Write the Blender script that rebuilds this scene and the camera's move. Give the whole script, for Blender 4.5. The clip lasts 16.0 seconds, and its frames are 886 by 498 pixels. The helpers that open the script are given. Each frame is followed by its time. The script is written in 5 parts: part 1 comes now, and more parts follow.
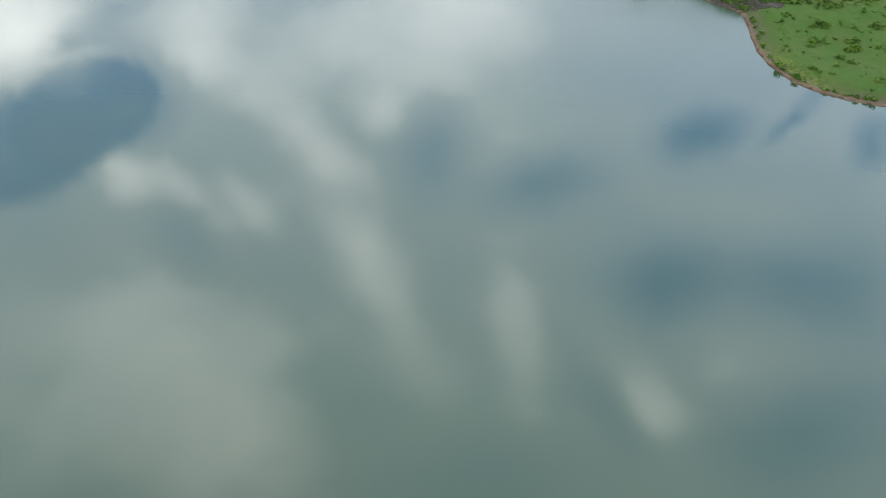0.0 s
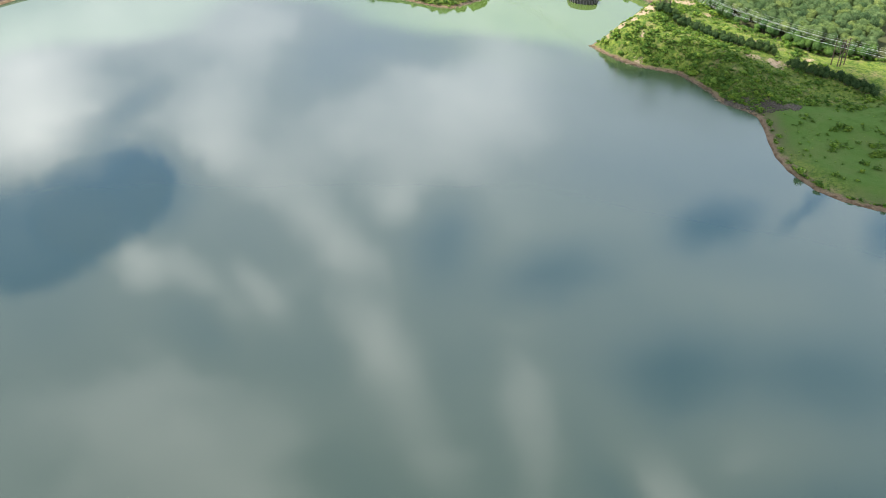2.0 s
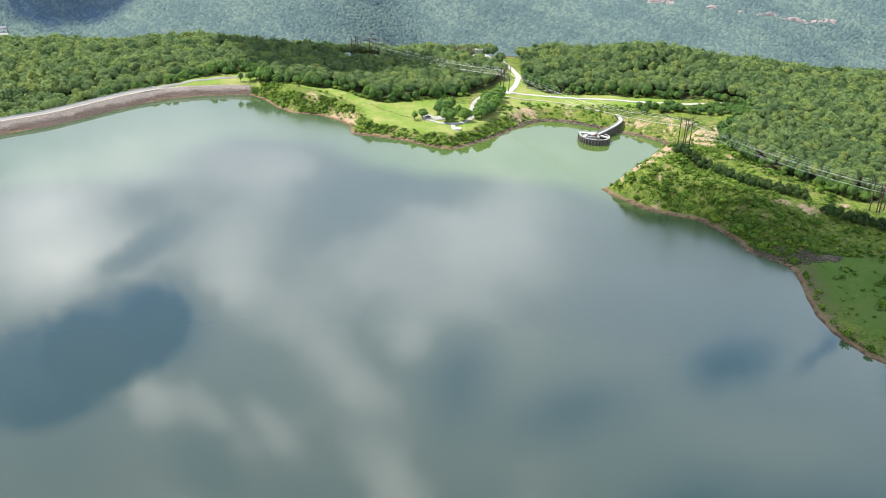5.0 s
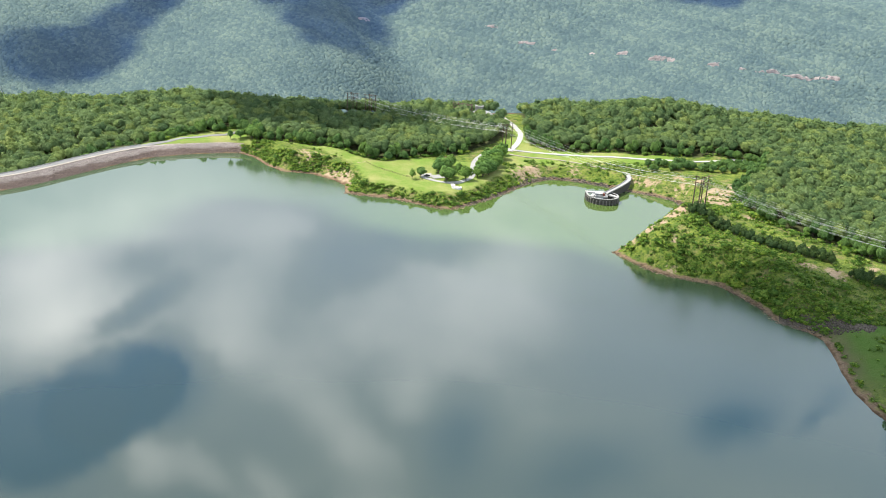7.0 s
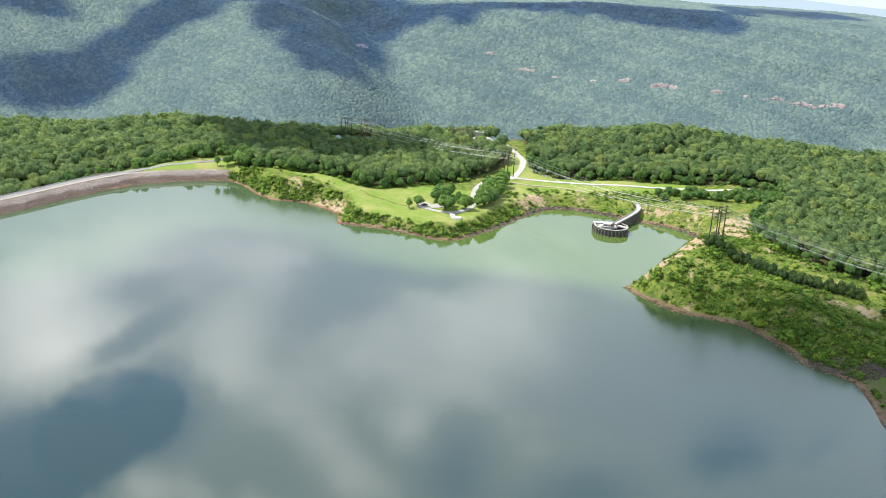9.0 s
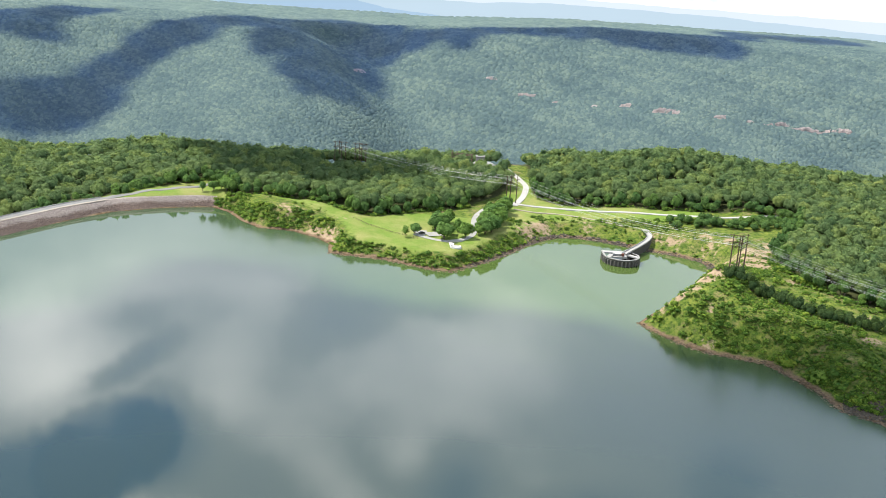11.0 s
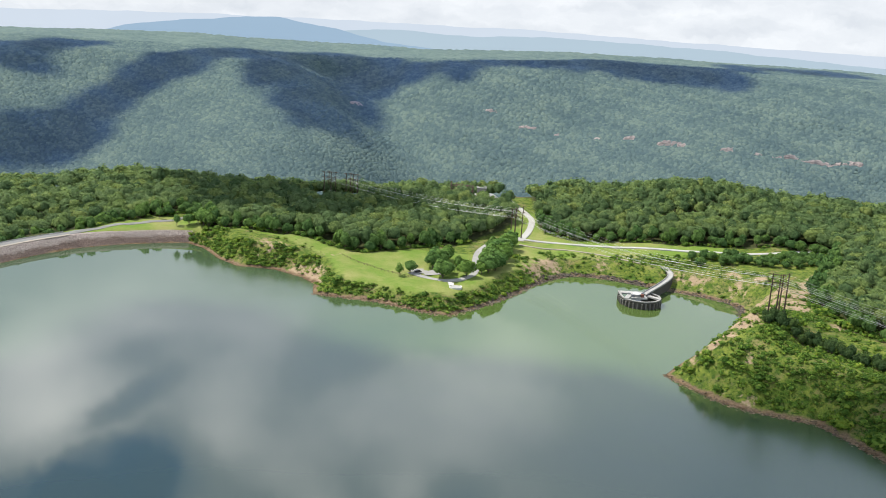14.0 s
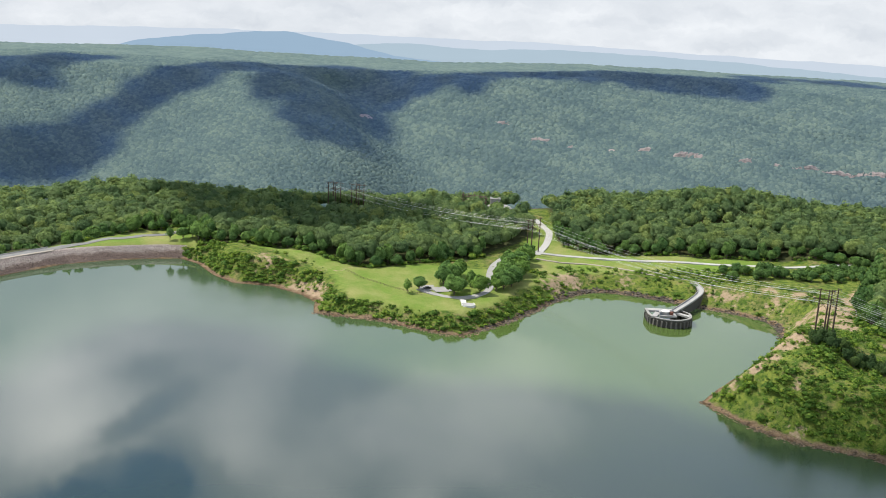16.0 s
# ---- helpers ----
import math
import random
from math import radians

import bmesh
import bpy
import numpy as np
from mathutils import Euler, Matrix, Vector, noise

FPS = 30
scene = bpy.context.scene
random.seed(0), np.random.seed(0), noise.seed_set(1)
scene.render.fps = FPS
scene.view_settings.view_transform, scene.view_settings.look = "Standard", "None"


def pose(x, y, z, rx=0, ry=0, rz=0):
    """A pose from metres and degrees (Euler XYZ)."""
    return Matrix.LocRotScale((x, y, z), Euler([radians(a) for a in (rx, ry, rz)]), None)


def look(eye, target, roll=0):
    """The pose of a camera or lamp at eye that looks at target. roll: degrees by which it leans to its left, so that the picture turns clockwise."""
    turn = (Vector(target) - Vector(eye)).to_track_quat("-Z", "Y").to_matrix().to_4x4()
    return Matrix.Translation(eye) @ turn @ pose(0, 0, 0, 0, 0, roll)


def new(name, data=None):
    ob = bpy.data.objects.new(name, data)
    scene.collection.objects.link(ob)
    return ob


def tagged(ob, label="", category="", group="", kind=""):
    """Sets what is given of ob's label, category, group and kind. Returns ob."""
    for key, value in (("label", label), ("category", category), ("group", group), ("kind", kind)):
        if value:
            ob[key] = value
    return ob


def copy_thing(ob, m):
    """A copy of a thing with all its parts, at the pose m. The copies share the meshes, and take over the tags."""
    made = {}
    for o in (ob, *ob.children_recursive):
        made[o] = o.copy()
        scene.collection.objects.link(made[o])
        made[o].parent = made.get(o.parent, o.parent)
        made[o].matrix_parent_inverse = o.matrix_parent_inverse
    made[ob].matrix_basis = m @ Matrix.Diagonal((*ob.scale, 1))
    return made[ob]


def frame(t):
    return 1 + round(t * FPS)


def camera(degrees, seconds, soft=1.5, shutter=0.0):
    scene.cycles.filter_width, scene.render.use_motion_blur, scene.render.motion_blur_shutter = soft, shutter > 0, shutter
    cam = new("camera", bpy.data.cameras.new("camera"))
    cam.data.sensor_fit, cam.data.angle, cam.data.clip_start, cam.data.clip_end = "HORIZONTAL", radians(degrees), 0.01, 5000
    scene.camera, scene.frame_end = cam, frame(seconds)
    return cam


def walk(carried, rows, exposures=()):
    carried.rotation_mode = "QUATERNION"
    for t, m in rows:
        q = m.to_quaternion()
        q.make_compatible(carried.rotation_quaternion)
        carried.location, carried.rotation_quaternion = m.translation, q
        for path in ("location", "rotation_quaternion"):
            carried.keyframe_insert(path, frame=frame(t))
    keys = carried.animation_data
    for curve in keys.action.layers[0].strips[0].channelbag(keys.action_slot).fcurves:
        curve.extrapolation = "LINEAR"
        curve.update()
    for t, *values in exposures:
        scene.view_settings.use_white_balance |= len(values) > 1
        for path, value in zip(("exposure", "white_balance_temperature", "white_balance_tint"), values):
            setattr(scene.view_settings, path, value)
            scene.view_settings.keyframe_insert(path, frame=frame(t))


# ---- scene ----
cam = camera(47.063, 16.0, 0.9)
# seconds, place, turn to the right, tilt down, lean
ROWS = [
    (0.0, -38.83, -830.85, 253.89, 3.829, 35.376, 4.618),
    (0.5, -35.98, -819.28, 250.85, 3.504, 34.248, 4.496),
    (1.0, -33.11, -807.71, 247.83, 3.175, 32.933, 4.377),
    (1.5, -30.23, -796.12, 244.82, 2.847, 31.671, 4.258),
    (2.0, -27.39, -784.51, 241.80, 2.522, 30.432, 4.134),
    (2.5, -24.65, -772.88, 238.69, 2.200, 29.210, 4.012),
    (3.0, -22.12, -761.17, 235.42, 1.899, 27.931, 3.892),
    (3.5, -19.90, -749.35, 231.93, 1.631, 26.683, 3.818),
    (4.0, -18.01, -737.62, 228.24, 1.408, 25.405, 3.782),
    (4.5, -16.39, -726.15, 224.42, 1.211, 24.110, 3.753),
    (5.0, -15.02, -714.94, 220.61, 1.017, 22.777, 3.729),
    (7.5, -14.87, -660.51, 206.38, 0.824, 19.115, 3.523),
    (8.0, -14.85, -649.68, 203.53, 0.823, 18.733, 3.552),
    (8.5, -14.73, -638.86, 200.69, 0.830, 18.348, 3.592),
    (9.0, -14.59, -628.04, 197.85, 0.830, 17.965, 3.626),
    (11.5, -13.82, -573.67, 184.33, 0.787, 16.128, 3.635),
    (12.0, -13.67, -562.74, 181.57, 0.785, 15.788, 3.624),
    (12.5, -13.49, -551.70, 178.87, 0.792, 15.431, 3.625),
    (13.0, -13.38, -540.53, 176.16, 0.796, 15.064, 3.631),
    (13.5, -13.22, -529.47, 173.33, 0.767, 14.706, 3.605),
    (14.0, -12.95, -518.52, 170.43, 0.738, 14.476, 3.565),
    (14.5, -12.69, -507.62, 167.53, 0.750, 14.497, 3.492),
    (15.0, -12.51, -496.73, 164.67, 0.762, 14.514, 3.377),
    (15.5, -12.42, -485.86, 161.81, 0.403, 14.308, 3.236),
    (16.0, -12.20, -474.99, 158.97, -0.000, 13.669, 3.114),
]
walk(cam, [(t, pose(x, y, z, 90 - down, 0, -turn) @ pose(0, 0, 0, 0, 0, lean)) for t, x, y, z, turn, down, lean in ROWS],
     [(0, 1.12), (2.5, 0.94), (5, 0.82), (9, 0.78), (13, 0.42), (16, 0.22)])

# ---- world and sun ----
SUN = Vector((-0.50, 0.16, 0.85)).normalized()
world = bpy.data.worlds.new("sky")
scene.world = world
world.use_nodes = True
wt = world.node_tree
wn, wl = wt.nodes, wt.links
wn.clear()
sky = wn.new("ShaderNodeTexSky")
sky.sky_type, sky.sun_disc = "NISHITA", False
sky.sun_elevation, sky.sun_rotation = math.asin(SUN.z), math.atan2(SUN.x, SUN.y)
sky.air_density, sky.dust_density = 1.0, 1.5
# clouds, by bearing and height above the horizon in degrees: half length, half width, turn, and how dense (plus) or open (minus)
BANKS = [(-20.8, 23.5, 4.4, 2.9, 5, 0.16), (-11.8, 24.6, 2.0, 2.4, 62, 0.07), (-0.1, 23.6, 14.2, 3.4, -4, 0.05), (-0.2, 28.1, 2.4, 1.4, -2, 0.13), (-5.2, 29.6, 4.8, 1.6, 38, 0.09), (-0.8, 36.8, 4.6, 2.1, 43, 0.16),
         (-15.4, 31.1, 2.8, 1.6, 23, 0.1), (-9.3, 33.0, 2.8, 1.0, 46, 0.08), (9.9, 39.6, 5.2, 2.5, 67, 0.12), (17.9, 40.3, 4.4, 1.8, 25, 0.12), (24.9, 38.4, 6.2, 2.8, -22, 0.20), (22.3, 30.9, 5.8, 1.9, -4, 0.11),
         (-14.1, 45.7, 7.8, 5.6, 5, 0.13), (2.7, 42.1, 4.2, 2.0, -3, 0.07), (20.3, 42.7, 4.0, 1.6, -5, 0.12)]
LOW_BANKS = [(-22.7, 21.6, 4.0, 3.0, 5, 0.06), (-16.7, 18.6, 8.5, 2.0, -8, 0.06), (-9.0, 19.9, 3.2, 2.7, 0, 0.05), (4.4, 23.5, 5.0, 10.5, -5, 0.035), (-11.8, 22.5, 3.8, 2.4, -13, 0.04), (3.5, 21.6, 5.0, 2.2, -5, 0.025),
             (-22.2, 20.0, 3.6, 1.1, -1, 0.04), (-17.4, 30.3, 2.0, 1.6, 62, 0.14), (-12.3, 33.2, 3.6, 1.0, 47, 0.07), (-21.0, 38.0, 7.0, 6.0, 0, 0.08), (-10.0, 40.0, 9.0, 4.0, 0, 0.05)]
GAPS = [(-15.8, 26.6, 2.7, 2.3, 3, -0.25), (-22.6, 28.9, 5.2, 2.9, -7, -0.32), (-18.6, 27.4, 4.4, 2.7, -16, -0.31), (-17.3, 29.4, 4.0, 1.8, -18, -0.10), (2.5, 30.3, 2.6, 3.1, -4, -0.23), (9.9, 31.0, 4.6, 1.8, -20, -0.23), (19.1, 27.0, 2.9, 1.3, -22, -0.26),
        (24.3, 24.7, 2.4, 0.5, -56, -0.26), (28.5, 25.3, 1.2, 1.5, -15, -0.26), (18.5, 35.4, 4.0, 2.2, -11, -0.18), (29.2, 33.0, 4.6, 3.4, -17, -0.14), (-8.4, 36.5, 4.6, 1.8, 2, -0.07), (-2.4, 43.5, 4.9, 2.8, -1, -0.10),
        (8.4, 47.9, 9.6, 2.6, -6, -0.13), (17.7, 43.0, 3.2, 1.3, 30, -0.14), (31.4, 41.6, 7.0, 3.6, -19, -0.20)]
LOW_GAPS = [(-17.2, 23.0, 2.9, 0.8, -28, -0.20), (-4.7, 20.0, 3.5, 1.8, -26, -0.06), (0.8, 19.2, 3.4, 1.1, 1, -0.1), (6.1, 17.9, 2.8, 0.8, 12, -0.07), (20.5, 24.3, 8.0, 5.5, -11, -0.10), (-6.4, 21.7, 3.6, 2.4, -20, -0.035),
            (-20.3, 24.4, 2.8, 0.9, -25, -0.08), (-17.4, 20.4, 3.4, 0.9, -12, -0.05), (-13.5, 34.6, 2.5, 2.1, 43, -0.1), (14.9, 24.0, 8.1, 3.3, -9, -0.05), (25.0, 35.0, 11.0, 8.0, 0, -0.20), (10.0, 38.0, 8.0, 6.0, 0, -0.06), (-19.0, 35.0, 8.0, 3.0, 0, -0.06), (-24.0, 32.5, 4.0, 2.2, 0, -0.08)]


def wnode(kind, op=None, smoothly=False, **given):
    n = wn.new(kind)
    if smoothly:
        n.interpolation_type = "SMOOTHSTEP"
    if op:
        n.operation = op
    for key, v in given.items():
        sock = n.inputs[int(key[1:])]
        if isinstance(v, (int, float, tuple)):
            sock.default_value = v
        else:
            wl.new(v, sock)
    return n


def cloudy_sky():
    way = wn.new("ShaderNodeTexCoord").outputs["Generated"]
    xyz = wnode("ShaderNodeSeparateXYZ", i0=way)
    deg = 180 / math.pi
    bearing = wnode("ShaderNodeMath", "MULTIPLY", i0=wnode("ShaderNodeMath", "ARCTAN2", i0=xyz.outputs[0], i1=xyz.outputs[1]).outputs[0], i1=deg).outputs[0]
    high = wnode("ShaderNodeMath", "MULTIPLY", i0=wnode("ShaderNodeMath", "ARCSINE", i0=xyz.outputs[2]).outputs[0], i1=deg).outputs[0]
    place = wnode("ShaderNodeCombineXYZ", i0=bearing, i1=high).outputs[0]
    for scale, amount in ((0.22, 0.6), (0.5, 0.8), (1.3, 1.1), (3.0, 0.55)):
        n = wn.new("ShaderNodeTexNoise")
        n.inputs["Scale"].default_value, n.inputs["Detail"].default_value = scale, 4
        wl.new(place, n.inputs["Vector"])
        off = wnode("ShaderNodeVectorMath", "SUBTRACT", i0=n.outputs["Color"], i1=(0.5, 0.5, 0.5)).outputs[0]
        off = wnode("ShaderNodeVectorMath", "MULTIPLY", i0=off, i1=(amount, amount * 0.7, 0)).outputs[0]
        place = wnode("ShaderNodeVectorMath", "ADD", i0=place, i1=off).outputs[0]
    n = wn.new("ShaderNodeTexNoise")
    n.inputs["Scale"].default_value, n.inputs["Detail"].default_value, n.inputs["Roughness"].default_value = 0.075, 6, 0.55
    wl.new(wnode("ShaderNodeVectorMath", "MULTIPLY", i0=place, i1=(1, 2.0, 1)).outputs[0], n.inputs["Vector"])
    cover = wnode("ShaderNodeMapRange", i0=n.outputs["Fac"], i1=0.25, i2=0.75, i3=0.53, i4=0.67).outputs[0]
    for az, el, wide, tall, turned, amount in BANKS + LOW_BANKS + GAPS + LOW_GAPS:
        spot = wn.new("ShaderNodeMapping")
        spot.vector_type = "TEXTURE"
        spot.inputs["Location"].default_value = (az, el, 0)
        spot.inputs["Rotation"].default_value = (0, 0, radians(turned))
        spot.inputs["Scale"].default_value = (wide, tall, 1)
        wl.new(place, spot.inputs["Vector"])
        d = wnode("ShaderNodeVectorMath", "LENGTH", i0=spot.outputs[0]).outputs["Value"]
        crisp = abs(amount) > 0.3
        m = wnode("ShaderNodeMapRange", i0=d, i1=0.78 if crisp else 0.0, i2=1.1 if crisp else 1.6, i3=amount, i4=0.0, smoothly=True)
        cover = wnode("ShaderNodeMath", "ADD", i0=cover, i1=m.outputs[0]).outputs[0]
    low = wnode("ShaderNodeMapRange", i0=high, i1=5.0, i2=15.0, i3=0.82, i4=0.0).outputs[0]
    rest = wnode("ShaderNodeMath", "MULTIPLY", i0=cover, i1=wnode("ShaderNodeMath", "SUBTRACT", i0=1.0, i1=low).outputs[0]).outputs[0]
    n = wn.new("ShaderNodeTexNoise")
    n.inputs["Scale"].default_value, n.inputs["Detail"].default_value = 0.22, 5
    wl.new(wnode("ShaderNodeVectorMath", "MULTIPLY", i0=place, i1=(1, 3.5, 1)).outputs[0], n.inputs["Vector"])
    bank = wnode("ShaderNodeMapRange", i0=n.outputs["Fac"], i1=0.3, i2=0.7, i3=0.71, i4=0.79).outputs[0]
    cover = wnode("ShaderNodeMath", "ADD", i0=rest, i1=wnode("ShaderNodeMath", "MULTIPLY", i0=low, i1=bank).outputs[0]).outputs[0]
    ramp = wn.new("ShaderNodeValToRGB")
    e = ramp.color_ramp.elements
    e[0].position, e[0].color = 0.0, (0.55, 0.55, 0.55, 1)
    e[1].position, e[1].color = 0.42, (1, 1, 1, 1)
    wl.new(cover, ramp.inputs["Fac"])
    tone = wn.new("ShaderNodeValToRGB")
    e = tone.color_ramp.elements
    e[0].position, e[0].color = 0.22, (0.085, 0.165, 0.325, 1)
    e[1].position, e[1].color = 1.0, (1.30, 1.29, 1.26, 1)
    mid = e.new(0.6)
    mid.color = (0.318, 0.369, 0.440, 1)
    wl.new(cover, tone.inputs["Fac"])
    gain = wnode("ShaderNodeMapRange", i0=high, i1=4.0, i2=26.0, i3=CLOUD_LIGHT[0], i4=CLOUD_LIGHT[1], smoothly=True).outputs[0]
    gain = wnode("ShaderNodeMath", "MULTIPLY", i0=gain, i1=wnode("ShaderNodeMapRange", i0=high, i1=32.0, i2=70.0, i3=1.0, i4=0.40, smoothly=True).outputs[0]).outputs[0]
    clouds = wn.new("ShaderNodeBackground")
    wl.new(tone.outputs[0], clouds.inputs["Color"])
    wl.new(gain, clouds.inputs["Strength"])
    blue = wn.new("ShaderNodeBackground")
    blue.inputs["Strength"].default_value = 0.15
    wl.new(sky.outputs[0], blue.inputs["Color"])
    mix = wn.new("ShaderNodeMixShader")
    wl.new(ramp.outputs[0], mix.inputs[0])
    wl.new(blue.outputs[0], mix.inputs[1])
    wl.new(clouds.outputs[0], mix.inputs[2])
    out = wn.new("ShaderNodeOutputWorld")
    wl.new(mix.outputs[0], out.inputs["Surface"])


CLOUD_LIGHT = (1.08, 2.70)
cloudy_sky()

sun = new("sun", bpy.data.lights.new("sun", "SUN"))
sun.data.energy, sun.data.angle, sun.data.color = 5.0, radians(0.35), (1.0, 0.94, 0.84)
sun.matrix_world = look(SUN * 100, (0, 0, 0))


# ---- materials ----
class Nodes:
    """A node material under construction."""

    def __init__(self, name):
        self.m = bpy.data.materials.new(name)
        self.m.use_nodes = True
        self.t = self.m.node_tree
        self.b = self.t.nodes["Principled BSDF"]
        self.pos = self.t.nodes.new("ShaderNodeNewGeometry").outputs["Position"]

    def link(self, a, b):
        self.t.links.new(a, b)

    def set(self, **kw):
        for key, v in kw.items():
            self.b.inputs[key.replace("_", " ")].default_value = v
        return self

    def noise(self, scale, detail=4.0, rough=0.55, vec=None, distortion=0.0):
        n = self.t.nodes.new("ShaderNodeTexNoise")
        n.inputs["Scale"].default_value, n.inputs["Detail"].default_value = scale, detail
        n.inputs["Roughness"].default_value, n.inputs["Distortion"].default_value = rough, distortion
        self.link(vec or self.pos, n.inputs["Vector"])
        return n.outputs["Fac"]

    def cells(self, scale, feature="F1", out="Distance", vec=None):
        n = self.t.nodes.new("ShaderNodeTexVoronoi")
        n.feature = feature
        n.inputs["Scale"].default_value = scale
        self.link(vec or self.pos, n.inputs["Vector"])
        return n.outputs[out]

    def ramp(self, fac, stops):
        n = self.t.nodes.new("ShaderNodeValToRGB")
        e = n.color_ramp.elements
        while len(e) < len(stops):
            e.new(0.5)
        for el, (p, c) in zip(e, stops):
            el.position, el.color = p, (*c, 1) if len(c) == 3 else c
        self.link(fac, n.inputs["Fac"])
        return n.outputs["Color"]

    def grey(self, fac, a, b, lo=0.0, hi=1.0):
        n = self.t.nodes.new("ShaderNodeMapRange")
        for key, v in (("From Min", a), ("From Max", b), ("To Min", lo), ("To Max", hi)):
            n.inputs[key].default_value = v
        self.link(fac, n.inputs["Value"])
        return n.outputs["Result"]

    def mix(self, fac, a, b, kind="MIX"):
        n = self.t.nodes.new("ShaderNodeMix")
        n.data_type, n.blend_type = "RGBA", kind
        for sock, v in ((n.inputs[0], fac), (n.inputs[6], a), (n.inputs[7], b)):
            if isinstance(v, (int, float)):
                sock.default_value = v
            elif isinstance(v, tuple):
                sock.default_value = (*v, 1)
            else:
                self.link(v, sock)
        return n.outputs[2]

    def math(self, op, a, b=0.0):
        n = self.t.nodes.new("ShaderNodeMath")
        n.operation = op
        for sock, v in zip(n.inputs, (a, b)):
            if isinstance(v, (int, float)):
                sock.default_value = v
            else:
                self.link(v, sock)
        return n.outputs[0]

    def attr(self, name):
        n = self.t.nodes.new("ShaderNodeAttribute")
        n.attribute_name = name
        return n.outputs["Fac"]

    def color(self, c):
        self.link(c, self.b.inputs["Base Color"])
        return self

    def bump(self, h, strength, distance):
        n = self.t.nodes.new("ShaderNodeBump")
        n.inputs["Strength"].default_value, n.inputs["Distance"].default_value = strength, distance
        self.link(h, n.inputs["Height"])
        self.link(n.outputs[0], self.b.inputs["Normal"])
        return self


def plain(name, c1, c2, scale, rough=0.8, bump=0.3, size=0.05, metal=0.0, wear=None):
    """Two tones mixed at two scales, with fine relief."""
    n = Nodes(name)
    n.set(Roughness=rough, Metallic=metal)
    a = n.mix(n.noise(scale, 6), c1, c2)
    b = n.mix(n.grey(n.noise(scale * 0.13, 3), 0.35, 0.65), a, wear or tuple(0.75 * v for v in c1))
    n.color(n.mix(0.45, a, b))
    return n.bump(n.noise(scale * 3, 5), bump, size).m


def foliage(name, dark, mid, light, per_tree=True):
    """Leaves: each card has its own tone, each tree its own too."""
    n = Nodes(name)
    n.set(Roughness=0.7)
    n.b.inputs["Specular IOR Level"].default_value = 0.1
    g = n.t.nodes.new("ShaderNodeNewGeometry")
    leaf = n.ramp(g.outputs["Random Per Island"], [(0.0, dark), (0.5, mid), (1.0, light)])
    if per_tree:
        o = n.t.nodes.new("ShaderNodeObjectInfo")
        tone = n.ramp(o.outputs["Random"], [(0.0, (0.66, 0.76, 0.80)), (0.5, (1.0, 1.0, 1.0)), (1.0, (1.2, 1.14, 0.9))])
    else:
        tone = n.ramp(n.attr("tone"), [(0.0, (0.50, 0.62, 0.62)), (0.45, (0.95, 0.97, 0.97)), (0.85, (1.22, 1.18, 0.95)), (1.0, (1.45, 1.25, 0.95))])
    col = n.mix(1.0, leaf, tone, "MULTIPLY")
    n.color(n.mix(n.grey(n.noise(0.9, 3), 0.3, 0.7, 0.0, 0.2), col, dark))
    tr = n.t.nodes.new("ShaderNodeBsdfTranslucent")
    n.link(col, tr.inputs["Color"])
    mx = n.t.nodes.new("ShaderNodeMixShader")
    mx.inputs[0].default_value = 0.38
    n.link(n.b.outputs[0], mx.inputs[1])
    n.link(tr.outputs[0], mx.inputs[2])
    n.link(mx.outputs[0], n.t.nodes["Material Output"].inputs["Surface"])
    return n.m


